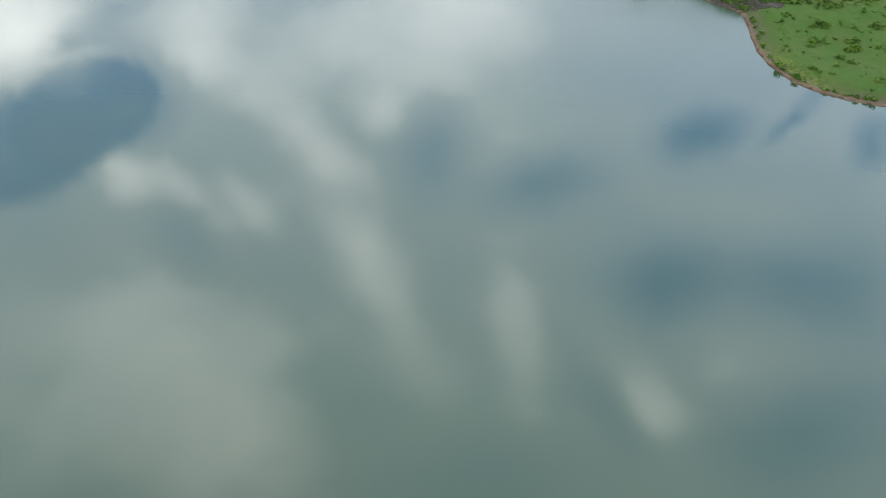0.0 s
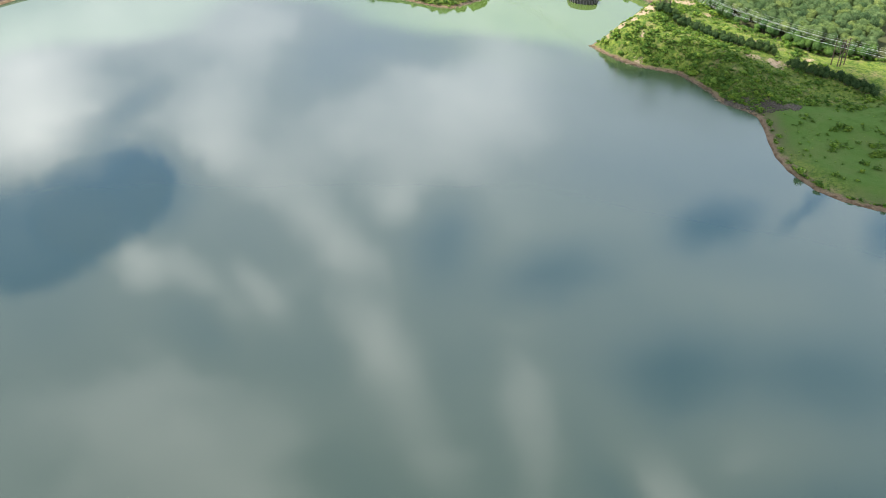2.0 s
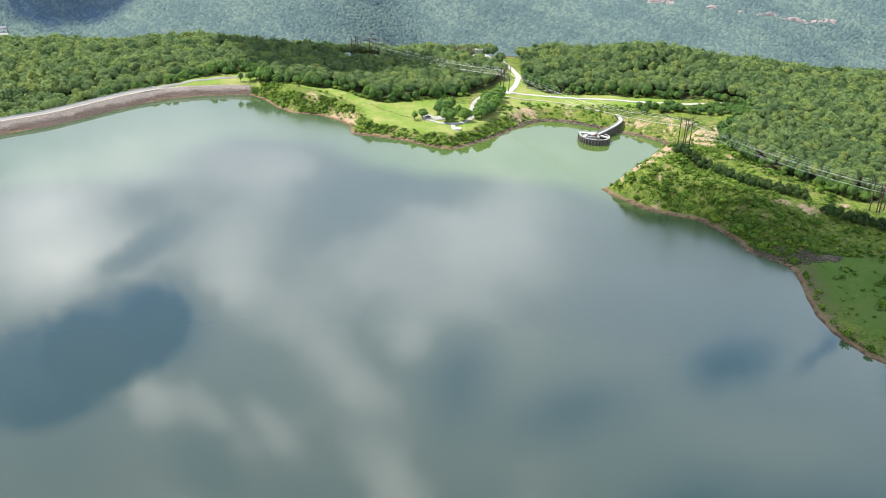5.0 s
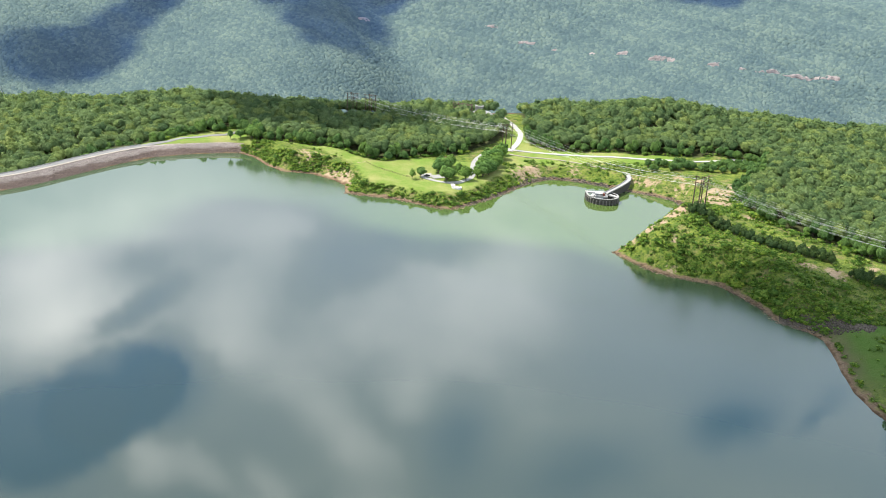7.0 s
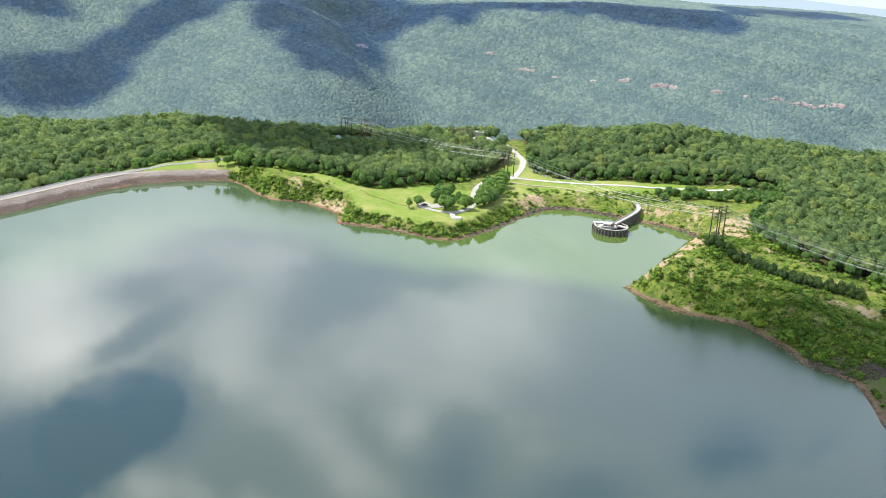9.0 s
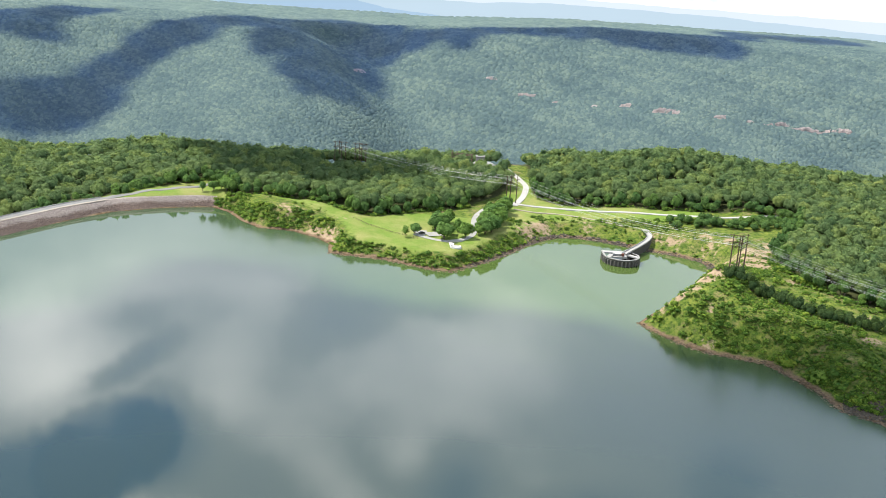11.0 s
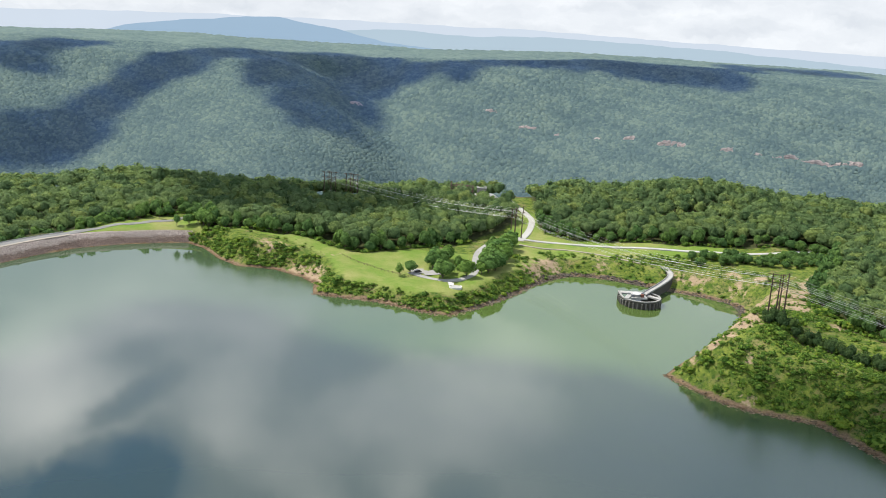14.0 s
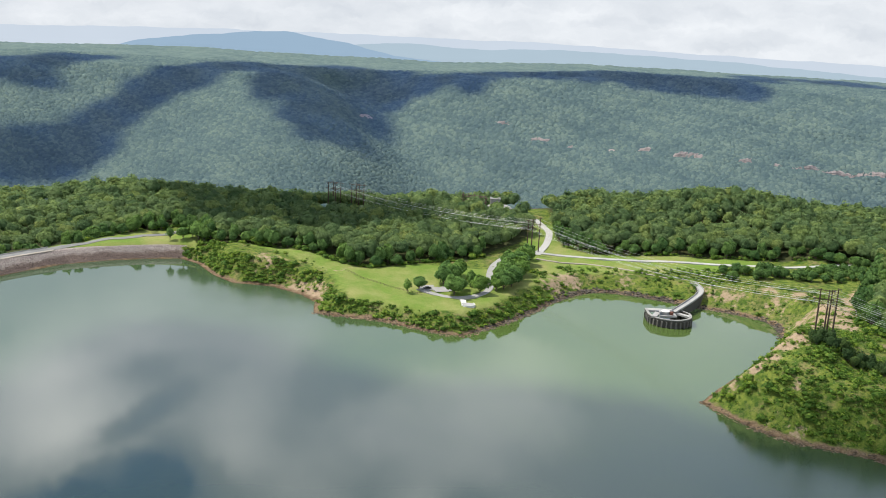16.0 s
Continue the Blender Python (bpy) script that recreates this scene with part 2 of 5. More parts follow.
def ground_material():
    n = Nodes("meadow_and_scrub")
    n.set(Roughness=0.95)
    n.b.inputs["Specular IOR Level"].default_value = 0.1
    mown = n.mix(n.noise(0.35, 6), (0.100, 0.172, 0.024), (0.160, 0.226, 0.044))
    mown = n.mix(n.grey(n.noise(0.045, 5, 0.6), 0.42, 0.72), mown, (0.26, 0.25, 0.095))
    mown = n.mix(n.grey(n.noise(1.6, 4, 0.7), 0.45, 0.8, 0.0, 0.5), mown, (0.07, 0.12, 0.02))
    wild = n.mix(n.grey(n.noise(0.22, 7, 0.65), 0.38, 0.60), (0.048, 0.092, 0.012), (0.150, 0.182, 0.034))
    wild = n.mix(n.grey(n.noise(0.09, 6, 0.65), 0.51, 0.70), wild, (0.205, 0.165, 0.080))
    wild = n.mix(n.grey(n.noise(0.55, 6, 0.7), 0.50, 0.62), wild, (0.034, 0.070, 0.014))
    wild = n.mix(n.grey(n.noise(0.9, 5, 0.7, None, 0.6), 0.60, 0.72), wild, (0.23, 0.205, 0.095))
    grass = n.mix(n.attr("mown"), wild, mown)
    earth = n.mix(n.noise(0.5, 7, 0.65), (0.200, 0.138, 0.084), (0.40, 0.31, 0.215))
    rock = n.mix(n.grey(n.cells(0.7, "DISTANCE_TO_EDGE"), 0.0, 0.2), (0.045, 0.038, 0.032), (0.17, 0.13, 0.095))
    edge = n.math("ADD", n.attr("bare"), n.grey(n.noise(0.28, 7, 0.7), 0.2, 0.8, -0.60, 0.60))
    col = n.mix(n.grey(edge, 0.42, 0.66), grass, earth)
    wet_grass = n.mix(n.noise(0.3, 6, 0.6), (0.050, 0.104, 0.016), (0.086, 0.142, 0.030))
    wet_grass = n.mix(n.grey(n.noise(0.05, 5, 0.6), 0.45, 0.7, 0.0, 0.7), wet_grass, (0.10, 0.125, 0.036))
    col = n.mix(n.attr("marsh"), col, wet_grass)
    col = n.mix(n.math("MULTIPLY", n.attr("fringe"), n.grey(n.noise(0.12, 6, 0.6), 0.3, 0.6, 0.35, 1.0)), col, (0.105, 0.092, 0.050))
    z = n.t.nodes.new("ShaderNodeSeparateXYZ")
    n.link(n.pos, z.inputs[0])
    low = n.math("ADD", z.outputs[2], n.grey(n.noise(0.2, 5), 0.2, 0.8, -0.9, 0.9))
    bank = n.mix(n.noise(0.4, 5), rock, n.mix(n.noise(0.6, 6, 0.65), (0.150, 0.092, 0.050), (0.30, 0.205, 0.118)))
    col = n.mix(n.grey(low, 0.8, 1.5), bank, col)
    wet = n.mix(1.0, bank, (0.55, 0.5, 0.45), "MULTIPLY")
    col = n.mix(n.grey(low, 0.0, 0.5), wet, col)
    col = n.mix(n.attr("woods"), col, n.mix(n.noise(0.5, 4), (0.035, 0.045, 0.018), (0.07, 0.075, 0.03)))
    n.color(col)
    return n.bump(n.noise(0.8, 9, 0.75), 0.8, 0.9).m


def water_material():
    n = Nodes("turbid_green_water")
    n.set(IOR=1.60)

    def near(x, y, r0, r1):
        d = n.t.nodes.new("ShaderNodeVectorMath")
        d.operation = "DISTANCE"
        n.link(n.pos, d.inputs[0])
        d.inputs[1].default_value = (x, y, 0)
        uneven = n.math("ADD", d.outputs["Value"], n.grey(n.noise(0.03, 4), 0.2, 0.8, -25.0, 25.0))
        return n.grey(uneven, r0, r1, 1.0, 0.0)

    deep = n.mix(n.noise(0.006, 3), (0.036, 0.061, 0.031), (0.046, 0.074, 0.036))
    n.color(n.mix(near(75, 15, 50.0, 175.0), deep, (0.062, 0.098, 0.025)))
    ruffled = n.math("MAXIMUM", n.math("MAXIMUM", near(150, -165, 30.0, 120.0), near(-110, 40, 10.0, 90.0)), n.grey(n.noise(0.012, 3), 0.52, 0.70, 0.0, 0.3))
    n.link(n.grey(ruffled, 0.0, 1.0, 0.038, 0.24), n.b.inputs["Roughness"])
    patch = n.grey(n.noise(0.012, 4), 0.50, 0.66, 0.08, 1.0)
    return n.bump(n.math("MULTIPLY", n.noise(0.8, 4), patch), 0.16, 0.08).m


GROUND = ground_material()
WATER = water_material()


def riprap_material():
    """Broken stone, stained reddish brown up to the old high-water mark."""
    n = Nodes("dam_riprap")
    n.set(Roughness=0.92)
    lump = n.cells(2.1, "F1", "Color")
    tone = n.t.nodes.new("ShaderNodeRGBToBW")
    n.link(lump, tone.inputs[0])
    dry = n.ramp(tone.outputs[0], [(0.0, (0.15, 0.122, 0.108)), (0.5, (0.25, 0.208, 0.186)), (1.0, (0.36, 0.31, 0.285))])
    red = n.ramp(tone.outputs[0], [(0.0, (0.050, 0.034, 0.028)), (0.5, (0.105, 0.072, 0.058)), (1.0, (0.18, 0.132, 0.108))])
    z = n.t.nodes.new("ShaderNodeSeparateXYZ")
    n.link(n.pos, z.inputs[0])
    mark = n.math("ADD", z.outputs[2], n.grey(n.noise(0.10, 5, 0.6), 0.25, 0.75, -1.6, 1.6))
    n.color(n.mix(n.grey(mark, 2.6, 4.2), red, dry))
    return n.bump(n.cells(2.1), 0.8, 0.5).m


STONE = riprap_material()
ASPHALT = plain("pale_weathered_asphalt", (0.31, 0.30, 0.285), (0.41, 0.40, 0.38), 0.4, 0.9, 0.2, 0.03)
LANE = plain("grey_weathered_asphalt", (0.25, 0.245, 0.235), (0.34, 0.332, 0.32), 0.4, 0.9, 0.2, 0.03)
DAM_ROAD = plain("worn_grey_asphalt", (0.13, 0.13, 0.128), (0.19, 0.187, 0.18), 0.4, 0.9, 0.2, 0.03)
GRAVEL = plain("light_gravel", (0.24, 0.21, 0.17), (0.33, 0.29, 0.24), 0.8, 0.95, 0.4, 0.05)
CONCRETE = plain("weathered_concrete", (0.27, 0.265, 0.25), (0.38, 0.37, 0.355), 0.5, 0.85, 0.3, 0.05)
STAINED = plain("stained_concrete", (0.045, 0.042, 0.036), (0.095, 0.087, 0.074), 0.6, 0.9, 0.4, 0.06)
WOODPOLE = plain("creosoted_wood", (0.055, 0.034, 0.024), (0.10, 0.065, 0.045), 2.0, 0.85, 0.4, 0.03)
BARK = plain("bark", (0.09, 0.07, 0.05), (0.15, 0.12, 0.09), 3.0, 0.9, 0.6, 0.05)
WIRE = plain("aluminium_wire", (0.55, 0.55, 0.55), (0.65, 0.65, 0.65), 2.0, 0.45, 0.05, 0.01, 0.6)
LEAF_WOODS = foliage("woods_leaves", (0.084, 0.132, 0.048), (0.128, 0.190, 0.070), (0.176, 0.240, 0.096), False)
LEAF_TREE = foliage("tree_leaves", (0.058, 0.120, 0.032), (0.100, 0.186, 0.050), (0.152, 0.250, 0.074))
LEAF_PARK = foliage("park_leaves", (0.070, 0.140, 0.034), (0.122, 0.225, 0.056), (0.186, 0.305, 0.086))
LEAF_CEDAR = foliage("cedar_leaves", (0.030, 0.060, 0.020), (0.052, 0.095, 0.030), (0.085, 0.135, 0.044))
LEAF_SCRUB = foliage("scrub_leaves", (0.050, 0.115, 0.018), (0.118, 0.210, 0.032), (0.215, 0.292, 0.056), False)


# ---- the lie of the land ----
DAM = [(-415, -700), (-410, -420), (-380, -200), (-343, -85), (-317, -32), (-289, 1), (-262, 46), (-247, 70), (-230, 91), (-210, 104), (-189, 113), (-170, 118)]
WEST = [(-157, 108), (-143, 86), (-129, 72), (-106, 69), (-88, 56), (-79, 44), (-77, 24), (-62, 21), (-45, 18), (-30, 11), (-15, 3), (0, 0)]
COVE = [(11, 12), (25, 28), (39, 49), (55, 74), (75, 92), (93, 92), (115, 82), (136, 70), (149, 64), (161, 56), (168, 43), (163, 22), (147, -6), (128, -32), (110, -56), (100, -71)]
EAST = [(110, -88), (119, -101), (130, -109), (142, -114), (155, -120), (163, -135), (170, -151), (173, -167), (185, -179), (191, -190), (190, -207), (187, -228), (185, -249), (187, -268),
        (195, -290), (206, -302), (222, -311), (242, -317), (300, -345), (400, -480), (480, -760), (430, -1100), (0, -1300), (-350, -1050)]
SHORE = np.array(DAM + WEST + COVE + EAST, float)
HEIGHTS_WEST = [(-420, 100, -8), (-330, 60, -3), (-300, 200, 0), (-250, 135, 4.5), (-236, 122, 6.6), (-210, 122, 7.4), (-190, 129, 7.6), (-225, 150, 7), (-190, 140, 7.5), (-165, 132, 9), (-130, 105, 12), (-108, 97, 12), (-75, 75, 9.5), (-55, 60, 8),
                (-35, 45, 7.5), (0, 32, 7), (0, 60, 8), (25, 70, 8), (-60, 110, 9), (-100, 180, 9), (-85, 240, 9), (-150, 245, 8), (-230, 250, 10), (-350, 250, -3), (-500, 300, -14)]
HEIGHTS_NORTH = [(45, 130, 7), (52, 160, 6.5), (60, 235, 7), (30, 300, 10), (-30, 250, 11), (85, 115, 7.5), (113, 108, 8), (140, 95, 8), (140, 131, 11), (180, 122, 13), (120, 240, 16), (120, 330, 14),
                 (190, 250, 26), (290, 250, 18), (380, 250, 13), (230, 150, 19)]
HEIGHTS_EAST = [(190, 75, 13), (180, 35, 16), (151, -50, 27), (152, -62, 27), (127, -64, 20), (137, -55, 24), (143, -95, 17), (165, -72, 18), (191, -78, 16), (195, 5, 17), (208, -33, 16), (262, -112, 13), (240, -60, 15), (230, -180, 7.5), (225, -250, 4),
                (280, -260, 6), (300, -180, 10), (320, -60, 17), (280, 60, 22), (420, 60, 20), (420, -250, 12)]
HEIGHTS = np.array(HEIGHTS_WEST + HEIGHTS_NORTH + HEIGHTS_EAST, float)


def shore_distance(x, y):
    """Metres to the waterline: positive on land."""
    a, b = SHORE, np.roll(SHORE, -1, 0)
    best = np.full(x.shape, 1e9)
    inside = np.zeros(x.shape, bool)
    for (ax, ay), (bx, by) in zip(a, b):
        dx, dy = bx - ax, by - ay
        s = np.clip(((x - ax) * dx + (y - ay) * dy) / (dx * dx + dy * dy), 0, 1)
        best = np.minimum(best, np.hypot(x - ax - s * dx, y - ay - s * dy))
        if ay != by:
            inside ^= ((ay > y) != (by > y)) & (x < (bx - ax) * (y - ay) / (by - ay) + ax)
    return np.where(inside, -best, best)


def smooth(v, a, b):
    s = np.clip((v - a) / (b - a), 0, 1)
    return s * s * (3 - 2 * s)


def waves(x, y, size, seed=0.0):
    """Cheap smooth unevenness, about -1 to 1."""
    k = 2 * math.pi / size
    return (np.sin(k * (x + 0.31 * y) + seed) + np.sin(k * (0.73 * y - 0.52 * x) * 1.37 + 2.1 * seed + 1.3) + np.sin(k * (0.85 * x + 0.9 * y) * 1.91 + 3.7 * seed)) / 3


def plateau(x, y):
    num, den = np.zeros(x.shape), np.zeros(x.shape)
    for hx, hy, hz in HEIGHTS:
        w = 1.0 / (((x - hx) ** 2 + (y - hy) ** 2) + 60.0) ** 1.6
        num, den = num + w * hz, den + w
    return num / den


def brink(x):
    return 262 + 10 * np.sin(x / 70.0) + 14 * smooth(x, -40, 60) - 0.04 * np.abs(x)


def mountains(x, y):
    """The far side of the gorge: an escarpment to the east, a spurred mountain to the west."""
    u = 0.593 * (x - 124) + 0.805 * (y - 1885) + 16 * waves(x, y, 420, 0.7)
    right = np.interp(u, [-620, -172, -6, 2, 130, 340, 520, 640, 1100], [-350, -202, -121, -116, -54, 2, 14, 6, -90]) + 5 * waves(x, y, 350, 1.0)
    right = right - 0.30 * np.maximum(-120 - x, 0)
    spur = 120 * np.sin(x / 148.0 + 0.35) * smooth(y, 2150, 1600)
    v = y - 2030 - spur
    left = np.interp(v, [-1250, -560, -60, 0, 950, 1300], [-340, -128, -14, -8, -84, -170]) + 5 * waves(x, y, 500, 2.0)
    left = left - 100 * np.exp(-((x + 190 + 0.30 * (y - 2000)) / 165) ** 2) * smooth(y, 2600, 1900)
    z = np.maximum(left, right)
    table = np.interp(x, [-2500, -1474, -1054, -690, -398, -107, 402, 894, 1349, 2500], [-60, -46, -31, -30, -32, -34, -16, -18, -23, -60]) + 3 * waves(x, y, 520, 0.4) - 150 * smooth(y, 2900, 3500)
    k = smooth(y, 2120, 2500)
    return np.minimum(z, table + 22 - 18 * smooth(x, 500, -100)) * (1 - k) + table * k


def land(x, y):
    x, y = np.asarray(x, float), np.asarray(y, float)
    sd = shore_distance(x, y)
    h = plateau(x, y)
    wide = 15 + 8 * smooth(x, 90, 130)
    near = 0.9 * smooth(sd, 0, 3) + np.maximum(h - 0.9, -12) * smooth(sd, 1.5, wide)
    near = near + smooth(sd, 4, 25) * (0.35 * waves(x, y, 23) + 0.5 * waves(x, y, 61, 1.0))
    z = np.where(sd < 0, np.maximum(sd * 0.35, -7), near)
    past = np.maximum(y - brink(x), 0) + 0.9 * np.maximum(np.abs(x) - 900, 0)
    z = z - 0.22 * np.minimum(past, 120) - 0.55 * np.maximum(past - 120, 0)
    far = mountains(x, y) - 120
    z = np.where(past > 0, np.maximum(np.maximum(z, far), -380), z)
    return z


def height(x, y):
    return float(land(np.array([x]), np.array([y]))[0])


def mesh_object(name, verts, faces, material, smooth_shade=False, parent=None):
    me = bpy.data.meshes.new(name)
    me.from_pydata(np.asarray(verts).tolist() if not isinstance(verts, list) else verts, [], np.asarray(faces).tolist() if not isinstance(faces, list) else faces)
    me.materials.append(material)
    if smooth_shade:
        me.polygons.foreach_set("use_smooth", [True] * len(me.polygons))
    me.update()
    ob = new(name, me)
    ob.parent = parent
    return ob


def part(name, bm, material, parent, label=""):
    me = bpy.data.meshes.new(name)
    bm.to_mesh(me)
    bm.free()
    me.materials.append(material)
    ob = new(name, me)
    ob.parent = parent
    if label:
        tagged(ob, label)
    return ob


def grid_faces(nx, ny):
    i = np.arange((nx - 1) * (ny - 1))
    a = (i // (nx - 1)) * nx + i % (nx - 1)
    return np.stack([a, a + 1, a + nx + 1, a + nx], 1)


def float_attribute(ob, name, values):
    at = ob.data.attributes.new(name, "FLOAT", "POINT")
    at.data.foreach_set("value", np.asarray(values, np.float32))


def inside(poly, x, y):
    res = np.zeros(np.shape(x), bool)
    n = len(poly)
    for i in range(n):
        (ax, ay), (bx, by) = poly[i], poly[(i + 1) % n]
        if ay != by:
            res ^= ((ay > y) != (by > y)) & (x < (bx - ax) * (y - ay) / (by - ay) + ax)
    return res


WOODS_WEST = [(-760, -330), (-455, -330), (-412, -190), (-376, -85), (-345, -22), (-305, 19), (-280, 58), (-259, 87), (-242, 106), (-229, 121), (-213, 143), (-198, 157), (-184, 166), (-168, 148), (-157, 122), (-142, 120), (-111, 113), (-88, 107), (-68, 91), (-56, 88),
              (-36, 97), (-14, 110), (1, 116), (14, 135), (22, 155), (34, 172), (46, 200), (46, 262), (36, 300), (20, 470), (-760, 470)]
WOODS_EAST = [(66, 250), (64, 195), (66, 172), (82, 154), (120, 149), (170, 142), (215, 132), (240, 112), (222, 70), (200, 25), (192, -4), (199, -40), (225, -74), (254, -98), (285, -108), (340, -120), (500, -170), (760, -250), (760, 470), (60, 470)]


def in_woods(x, y):
    return inside(WOODS_WEST, x, y) | inside(WOODS_EAST, x, y)


MOWN = [[(-150, 125), (-112, 105), (-75, 72), (-60, 30), (-35, 20), (0, 16), (14, 32), (30, 60), (45, 80), (70, 106), (110, 112), (185, 112), (185, 140), (75, 165), (70, 240), (50, 240), (40, 160), (15, 100), (-60, 100)],
        [(-260, 100), (-160, 122), (-165, 150), (-210, 160)]]
BARE_WEST = [(-86, 51, 13, 1.0), (-80, 42, 8, 1.0), (-92, 60, 9, 0.9), (95, 105, 12, 0.5), (60, 95, 13, 0.75), (50, 82, 9, 0.7), (-112, 86, 11, 0.6), (-70, 78, 8, 0.5)]
BARE_COVE = [(150, 78, 12, 0.6), (172, 62, 12, 0.55), (140, 86, 10, 0.6), (166, -4, 14, 1.0), (177, 13, 13, 0.95), (187, 32, 10, 0.85), (183, -8, 8, 0.9), (190, 18, 8, 1.0), (210, 54, 8, 1.0), (223, 73, 6, 0.9),
             (177, 33, 8, 0.75), (185, 62, 9, 0.8), (172, 73, 8, 0.55), (186, 5, 6, 1.0), (197, 30, 6, 1.0), (204, 43, 6, 1.0), (217, 64, 6, 1.0)]
BARE_HILL = [(150, -28, 9, 0.9), (137, -42, 8, 0.85), (122, -56, 6, 0.8), (112, -70, 6, 0.6), (203, -120, 8.0, 0.75), (130, -104, 5.6, 0.6), (215, -90, 9, 0.6), (119, -67, 4, 1.0), (127, -61, 4.5, 1.0), (135, -56, 4.5, 1.0),
             (143, -50, 5, 1.0), (152, -41, 6, 1.0), (161, -29, 7, 1.0), (172, -16, 8, 1.0), (195, -34, 8, 0.75), (204, -36, 7, 0.75), (218, -126, 8.0, 0.85), (248, -112, 6.4, 0.65), (182, -78, 6, 0.75), (133, -88, 4, 0.6),
             (121, -72, 4, 1.0), (129, -67, 4, 1.0), (137, -61, 4.5, 1.0), (145, -56, 5, 1.0), (118, -98, 5, 0.6), (131, -107, 4.0, 0.6), (146, -113, 4.0, 0.6), (158, -124, 4.0, 0.6), (167, -143, 4.0, 0.6)]
BARE = BARE_WEST + BARE_COVE + BARE_HILL


def build_ground():
    far = [420, 520, 650, 800, 1000, 1250, 1500, 1800, 2200, 2700, 3300, 4000, 4900]
    xs = np.array([-v for v in far[::-1]] + list(np.arange(-380, 380.1, 2.6)) + far)
    ys = np.array([-1400, -1200, -1000, -800, -650, -520, -440, -390] + list(np.arange(-350, 400.1, 2.6)) + [415, 440, 480, 540, 620, 720, 850, 1000, 1200, 1500, 1800, 2200, 2700, 3300, 4000, 4900])
    gx, gy = np.meshgrid(xs, ys)
    x, y = gx.ravel(), gy.ravel()
    z = land(x, y)
    ob = mesh_object("ground", np.stack([x, y, z], 1), grid_faces(len(xs), len(ys)), GROUND, True)
    sd = shore_distance(x, y)
    mown = np.zeros(x.shape)
    for poly in MOWN:
        mown = np.maximum(mown, inside(poly, x, y) * 1.0)
    bare = np.zeros(x.shape)
    for bx, by, r, k in BARE:
        bare = np.maximum(bare, k * np.exp(-((x - bx) ** 2 + (y - by) ** 2) / (r * r)))
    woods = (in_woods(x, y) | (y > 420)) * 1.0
    marsh = smooth(x + 0.4 * y, 85, 105) * smooth(y, -172, -190)
    float_attribute(ob, "marsh", marsh)
    float_attribute(ob, "fringe", marsh * smooth(sd, 15, 4))
    float_attribute(ob, "mown", mown * (sd > 9))
    float_attribute(ob, "bare", bare)
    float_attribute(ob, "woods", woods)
    return tagged(ob, "hilly lakeside ground with meadow, scrub and bare banks", "ground", kind="structure")


def build_water():
    c = [Vector((px, py, 0)) for px, py in SHORE]
    out = []
    for i, p in enumerate(c):
        d = (c[(i + 1) % len(c)] - c[i - 1]).normalized()
        out.append(p + Vector((-d.y, d.x, 0)) * 2.5)
    bm = bmesh.new()
    f = bm.faces.new([bm.verts.new(p) for p in out])
    bm.normal_update()
    if f.normal.z < 0:
        f.normal_flip()
    bmesh.ops.triangulate(bm, faces=[f])
    ob = part("water", bm, WATER, None)
    return tagged(ob, "calm grey-green reservoir water reflecting the clouds", "water", kind="structure")


build_ground()
build_water()

# ---- woods ----
def crown_mesh(seed, cards, card=0.30, core=0.80, flat=0.9, detail=2, ragged=0.55):
    """Leaf cards over a lumpy core; unit crown, about one across in radius, base at zero."""
    r = np.random.RandomState(seed)
    lumps = r.normal(size=(11, 3))
    lumps[:, 2] = np.abs(lumps[:, 2]) * 0.9 - 0.15
    lumps /= np.linalg.norm(lumps, axis=1)[:, None]
    size = r.uniform(0.20, 0.46, 11)

    def radius(d):
        dots = d @ lumps.T
        return 0.66 + (size * np.exp((dots - 1) * 9.0)).max(1) + 0.04 * np.sin(d[:, 0] * 9 + seed) * np.cos(d[:, 1] * 8)

    bm = bmesh.new()
    bmesh.ops.create_icosphere(bm, subdivisions=detail, radius=1)
    d = np.array([v.co for v in bm.verts])
    cf = [[v.index for v in f.verts] for f in bm.faces]
    bm.free()
    cv = d * (radius(d) * core)[:, None]
    d = r.normal(size=(cards, 3))
    d[:, 2] = np.where(d[:, 2] < -0.35, -d[:, 2], d[:, 2])
    d /= np.linalg.norm(d, axis=1)[:, None]
    p = d * (radius(d) * r.uniform(0.86, 1.08, cards))[:, None]
    nrm = d + r.normal(size=(cards, 3)) * ragged + (0, 0, 0.25)
    nrm /= np.linalg.norm(nrm, axis=1)[:, None]
    t = np.cross(nrm, r.normal(size=(cards, 3)))
    t /= np.linalg.norm(t, axis=1)[:, None]
    b = np.cross(nrm, t)
    s = r.uniform(0.6, 1.3, cards)[:, None] * card * 0.6
    q = np.stack([p + t * s, p + b * s - t * 0.4 * s, p - b * s - t * 0.5 * s], 1).reshape(-1, 3)
    v = np.concatenate([cv, q]) * (1, 1, flat)
    v[:, 2] += 0.75 * flat
    way = np.concatenate([cv / np.linalg.norm(cv, axis=1)[:, None], np.repeat(d + 0.35 * nrm, 3, 0)]) + (0, 0, 0.4)
    return v, np.array(cf), np.arange(cards * 3).reshape(-1, 3) + len(cv), way / np.linalg.norm(way, axis=1)[:, None]


